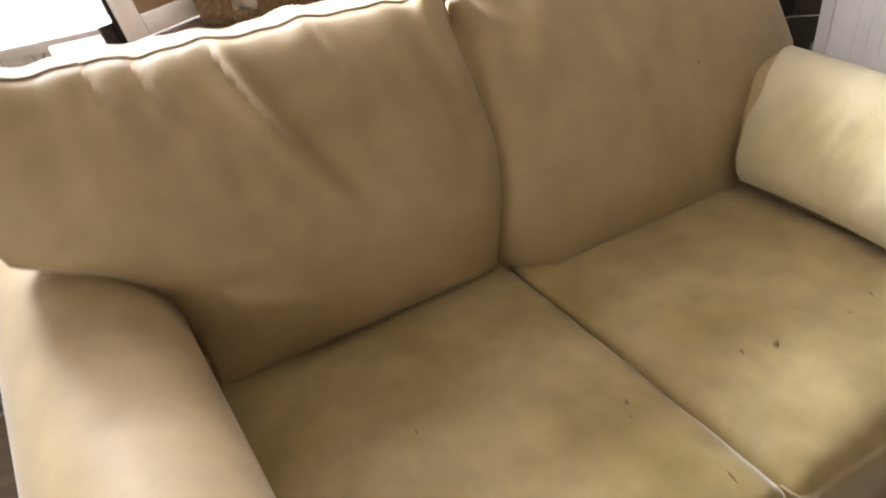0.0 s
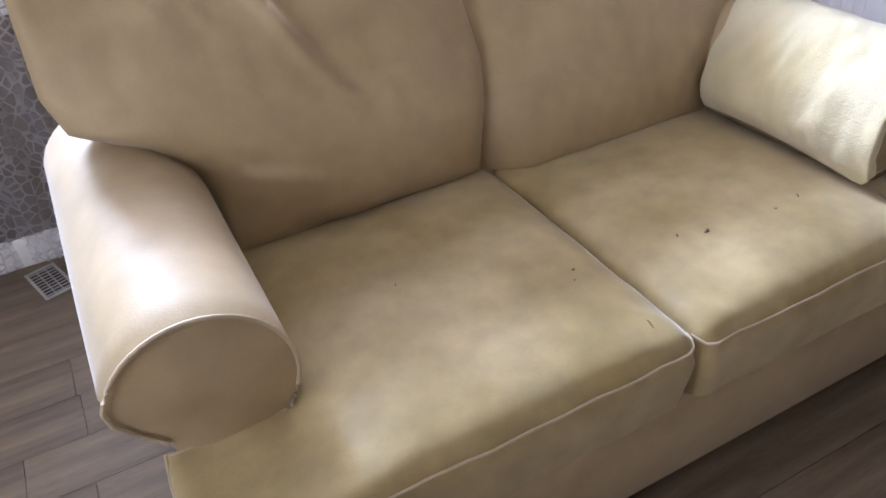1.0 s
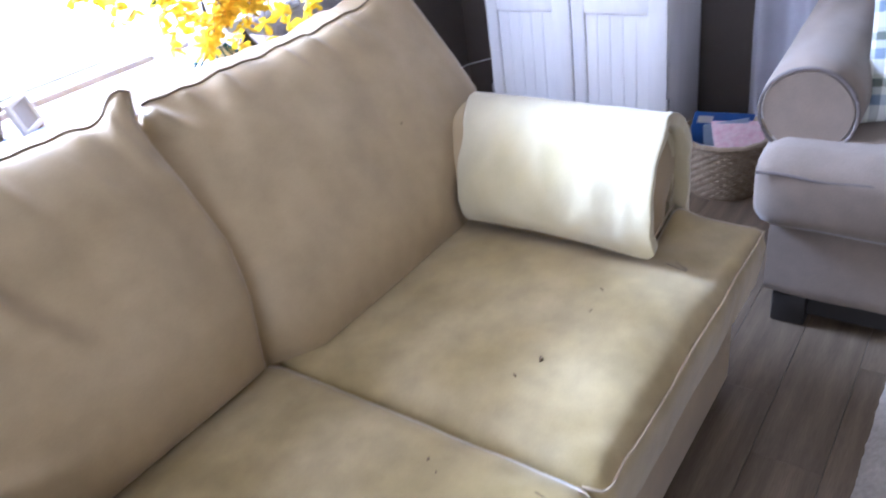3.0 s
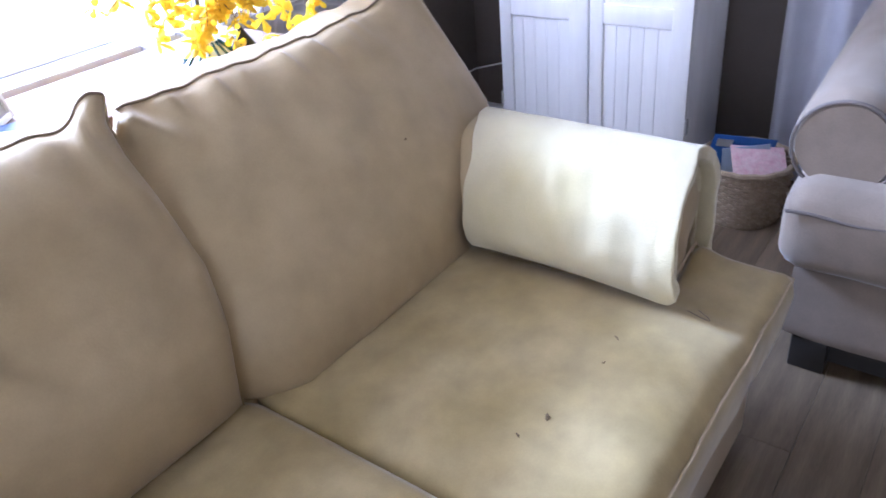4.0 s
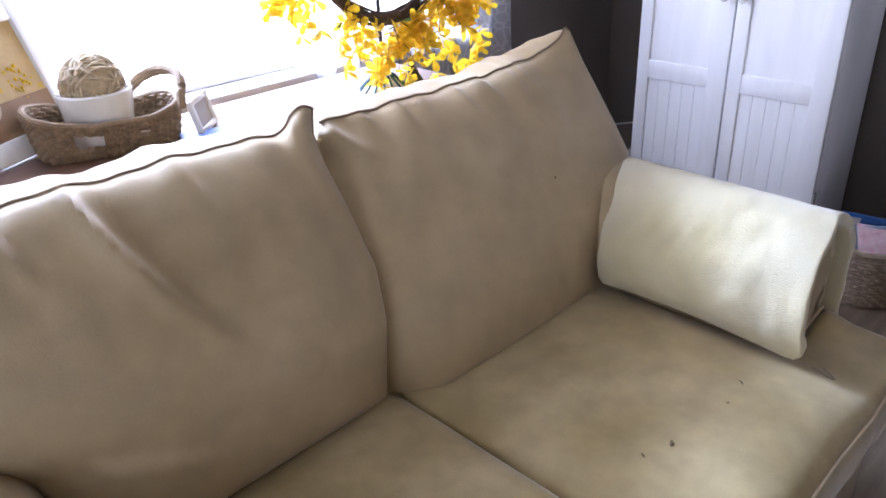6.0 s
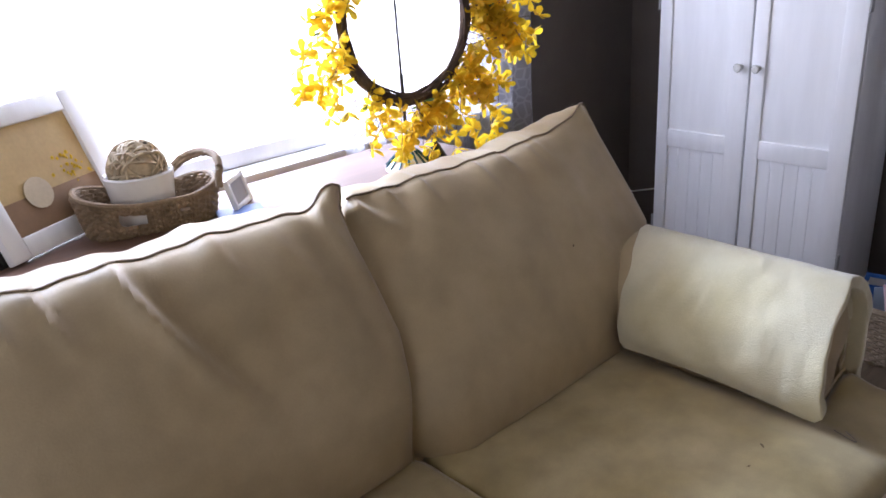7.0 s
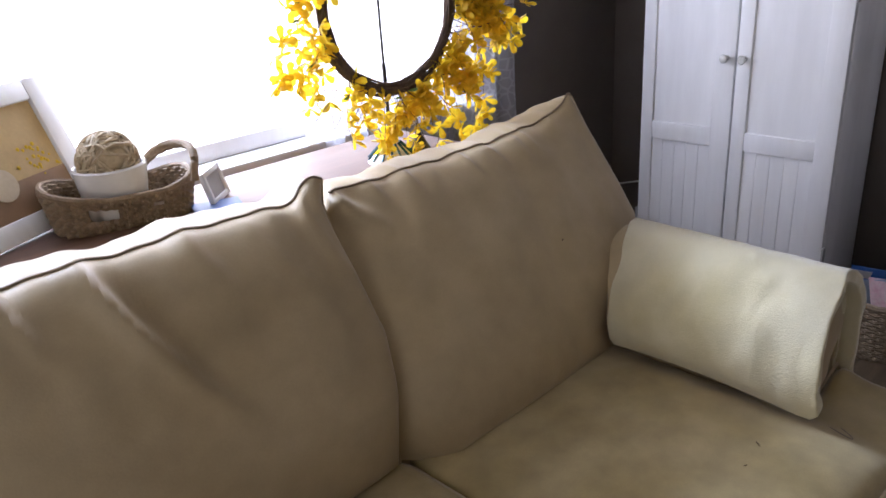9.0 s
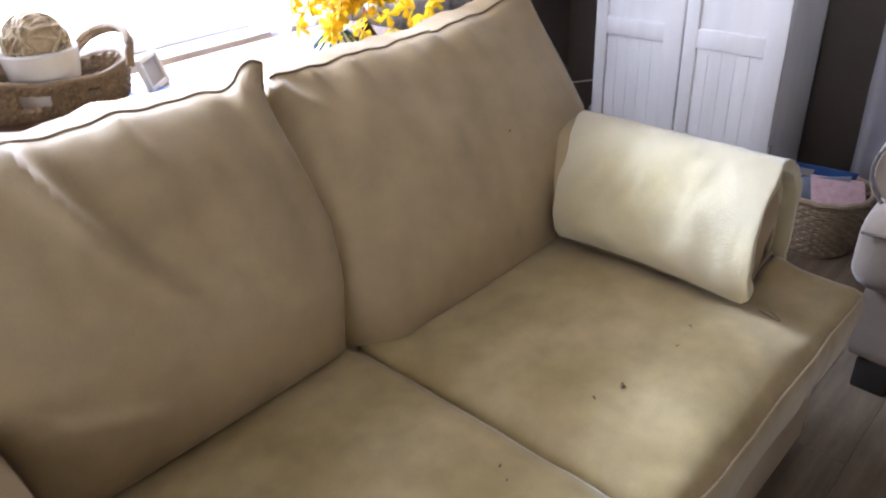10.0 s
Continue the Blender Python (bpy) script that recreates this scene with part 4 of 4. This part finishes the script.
def pillow():
    nu = 30

    def side(sign):
        def place(i, j):
            u, v = 2 * i / (nu - 1) - 1, 2 * j / (nu - 1) - 1
            puff = 0.075 * ((1 - u * u) * (1 - v * v)) ** 0.45
            pull = 1 - 0.06 * (1 - abs(u) ** 2) * abs(v) - 0.06 * (1 - abs(v) ** 2) * abs(u)
            return (sign * puff, 0.22 * u * pull, 0.22 * v * pull)
        return place
    bm = bmesh.new()
    grid(nu, nu, side(1), bm)
    grid(nu, nu, side(-1), bm)
    bmesh.ops.remove_doubles(bm, verts=bm.verts, dist=0.0005)
    ob = part("plaid_pillow", bm, plaid())
    ob.matrix_basis = pose(1.40, -0.955, 0.725, 0, 20, 16)
    tagged(ob, "blue and white plaid scatter pillow on the armchair seat", "pillow")


pillow()


# ---- wicker basket with things in it ----
def wicker_basket():
    bk = thing("wicker_basket", "round greyed wicker basket on the floor beside the cabinet", "basket", (1.815, -0.30, 0.0))
    rows, sides = 15, 46
    for r in range(rows):
        t = (r + 0.5) / rows
        rad = 0.118 + 0.026 * t
        part("strand", tube([((rad + 0.0045 * (1 if (k + r) % 2 else -1)) * math.cos(2 * math.pi * k / sides), (rad + 0.0045 * (1 if (k + r) % 2 else -1)) * math.sin(2 * math.pi * k / sides), 0.008 + 0.19 * t) for k in range(sides)], 0.0068, 5, closed=True), WICKER, bk)
    for k in range(sides // 2):
        a = 2 * math.pi * (k + 0.25) / (sides / 2)
        part("stake", tube([(0.118 * math.cos(a), 0.118 * math.sin(a), 0.004), (0.144 * math.cos(a), 0.144 * math.sin(a), 0.202)], 0.004, 5), WICKER, bk)
    part("rim", tube([(0.146 * math.cos(2 * math.pi * k / 40), 0.146 * math.sin(2 * math.pi * k / 40), 0.204 + 0.002 * math.sin(k * 2)) for k in range(40)], 0.0105, 7, closed=True), WICKER, bk)
    part("bottom", lathe([(0, 0), (0.118, 0.0), (0.118, 0.008), (0, 0.008)], 30), WICKER, bk)
    fill = box(-0.075, 0.075, -0.075, 0.075, 0.009, 0.14, 0.02)
    part("lining", fill, GREYCLOTH, bk, "dim cloth filling")


wicker_basket()
PINK = material("pink_print_card", (0.62, 0.36, 0.42), 0.5, (0.68, 0.55, 0.55), 40, 0.4, fine=0.15)
BRIGHTBLUE = material("bright_blue_card", (0.05, 0.17, 0.50), 0.3, (0.03, 0.10, 0.38), 9, 0.5, fine=0.1)
PALEBLUE = material("pale_blue_card", (0.42, 0.52, 0.66), 0.4, fine=0.1)
for nm, size, m, at, lab in (("blue_folder", (0.20, 0.004, 0.17), BRIGHTBLUE, (1.85, -0.265, 0.185, 16, 8, -62), "glossy blue folder standing in the wicker basket"),
                             ("pink_booklet", (0.17, 0.006, 0.13), PINK, (1.80, -0.345, 0.200, -60, 6, -60), "pink patterned booklet lying in the wicker basket"),
                             ("pale_booklet", (0.15, 0.004, 0.13), PALEBLUE, (1.83, -0.295, 0.175, 4, -4, -60), "pale blue booklet standing in the wicker basket")):
    ob = thing(nm, lab, "booklet" if "book" in nm else "folder")
    w, d, h = size
    part("cover", box(-w / 2, w / 2, -d / 2, d / 2, -h / 2, h / 2, 0.0015), m, ob)
    part("pages", box(-w / 2 + 0.004, w / 2 - 0.002, d / 2, d / 2 + 0.003, -h / 2 + 0.004, h / 2 - 0.004), CERAMIC, ob)
    if nm == "blue_folder":
        part("sticker", box(-0.085, -0.035, -d / 2 - 0.001, -d / 2 - 0.0002, h / 2 - 0.045, h / 2 - 0.015), CERAMIC, ob, "small white label")
    ob.matrix_basis = pose(*at)

# ---- rug, floor vent, cable ----
RUGM = material("pale_grey_shag", (0.52, 0.48, 0.43), 0.95, (0.38, 0.35, 0.31), 18, 0.6, 0.6, 90, spec=0.1, fine=0.25)


def rug():
    x0, x1, y0, y1 = -1.3, 1.05, -2.4, -0.945
    nx, ny = 150, 96

    def place(i, j):
        x, y = x0 + (x1 - x0) * i / (nx - 1), y0 + (y1 - y0) * j / (ny - 1)
        e = min(i, nx - 1 - i, j, ny - 1 - j)
        h = 0.020 if e > 1 else 0.002 + 0.008 * e
        return (x + 0.006 * fbm(x * 30, y * 30, 1), y + 0.006 * fbm(x * 30, y * 30, 4), h + (0.006 * fbm(x * 45, y * 45, 2) if e else 0))
    tagged(part("rug", grid(nx, ny, place)[0], RUGM), "pale grey shaggy rug on the wooden floor", "rug")


rug()
VENTGREY = material("dull_metal_register", (0.46, 0.44, 0.41), 0.45, fine=0.08)
vent = thing("floor_vent", "dull grey metal floor register with dark slots", "vent", (-0.995, 0.832, 0.0), 17)
vb = bmesh.new()
for x0, x1, y0, y1 in ((-0.045, -0.036, -0.085, 0.085), (0.036, 0.045, -0.085, 0.085), (-0.036, 0.036, -0.085, -0.074), (-0.036, 0.036, 0.074, 0.085)):
    box(x0, x1, y0, y1, 0.0005, 0.005, 0.0015, bm=vb)
part("frame", vb, VENTGREY, vent)
# no duct below: a flat black sheet stands in for the slots' shade
part("shade_sheet", box(-0.037, 0.037, -0.075, 0.075, 0.0005, 0.0015), DARKWOOD, vent, "black sheet for the shade in the slots")
for k in range(9):
    y = -0.066 + 0.0165 * k
    part("slat", box(-0.036, 0.036, y - 0.0012, y + 0.0012, 0.0016, 0.0045), VENTGREY, vent)
for x in (-0.012, 0.012):
    part("slat", box(x - 0.0016, x + 0.0016, -0.074, 0.074, 0.002, 0.0047), VENTGREY, vent)
tagged(part("cable", tube([(1.25, 0.935, 0.27), (1.6, 0.93, 0.262), (1.9, 0.925, 0.272), (2.03, 0.90, 0.285), (2.10, 0.80, 0.30), (2.11, 0.6, 0.31)], 0.0035, 6), CERAMIC), "thin white cable hanging along the dark wall", "cable")

# ---- small marks on the seats ----
MARK = material("dark_stain", (0.19, 0.135, 0.075), 0.9)
THREAD = material("grey_thread", (0.20, 0.17, 0.15), 0.9)
seats = [o for o in sofa.children if o.name.startswith("seat_cushion")]
backs = [o for o in sofa.children if o.name.startswith("back_cushion")]


def mark(x, y, length, turn, owner, x_in, x_gap, r=0.0026):
    pts = []
    for k in range(6):
        d = length * (k / 5 - 0.5)
        px, py = x + d * math.cos(turn), y + d * math.sin(turn) + 0.001 * math.sin(k * 2)
        pts.append((px, py, seat_height(px, py, x_in, x_gap) + r * 0.15))
    part("mark", tube(pts, r * 0.6, 6, taper=lambda t: 0.4 + 1.2 * math.sin(math.pi * min(max(t, 0.02), 0.98))), MARK, owner, "small dark mark")


DOT = (0.515, 0.735)
LEFT_SEAT, RIGHT_SEAT = (-0.60, 0.026), (0.625, 0.030)
mark(0.22, -0.47, 0.014, 0.4, seats[1], *RIGHT_SEAT, 0.0035)
mark(0.165, -0.45, 0.010, 1.0, seats[1], *RIGHT_SEAT, 0.0022)
mark(0.446, -0.48, 0.016, 0.9, seats[1], *RIGHT_SEAT, 0.0018)
mark(0.375, -0.49, 0.008, -0.4, seats[1], *RIGHT_SEAT, 0.0014)
mark(-0.053, -0.423, 0.009, 0.3, seats[0], *LEFT_SEAT, 0.0022)
mark(-0.07, -0.45, 0.006, 0.3, seats[0], *LEFT_SEAT, 0.0014)
mark(-0.35, -0.30, 0.007, 1.2, seats[0], *LEFT_SEAT, 0.0014)
mark(-0.03, -0.60, 0.030, 1.5, seats[0], *LEFT_SEAT, 0.0022)
face = min((v.co for v in backs[1].data.vertices if v.co.y < 0.12), key=lambda c: math.hypot(c.x - DOT[0], c.z - DOT[1]))
dot = bmesh.new()
bmesh.ops.create_icosphere(dot, subdivisions=2, radius=0.0032)
bmesh.ops.transform(dot, matrix=pose(*face) @ Matrix.Diagonal((1, 0.35, 1, 1)), verts=dot.verts)
part("mark", dot, MARK, backs[1], "small dark spot")
thr = [(0.600 - 0.016 * math.sin(math.pi * k / 14) + 0.010 * k / 14, -0.548 - 0.045 * math.sin(math.pi * k / 16), seat_height(0.59, -0.58, *RIGHT_SEAT) + 0.002) for k in range(15)]
tagged(part("loose_thread", tube(thr, 0.0008, 5), THREAD), "loose grey thread looped on the seat", "thread")

# ---- floor planks ----
def planks():
    w, L = 0.148, 1.25
    rows = int((Y1 - Y0) / w) + 1
    short = {}
    for r in range(rows):
        y0 = Y0 + r * w
        y1 = min(y0 + w, Y1) - 0.0009
        x = X0 - random.uniform(0, L)
        while x < X1:
            a, b = max(x, X0), min(x + L, X1) - 0.0009
            x += L
            if b - a < 0.03 or y1 - y0 < 0.02:
                continue
            key = (round(b - a, 3), round(y1 - y0, 3))
            if key not in short:
                bm = box(0, b - a, 0, y1 - y0, -0.0115, 0.0, 0.0007, 1)
                me = bpy.data.meshes.new("plank")
                bm.to_mesh(me)
                bm.free()
                me.materials.append(PLANK)
                short[key] = me
            ob = new("plank", short[key])
            ob.parent = floor
            ob.location = (a, y0, random.uniform(-0.0004, 0.0))


planks()
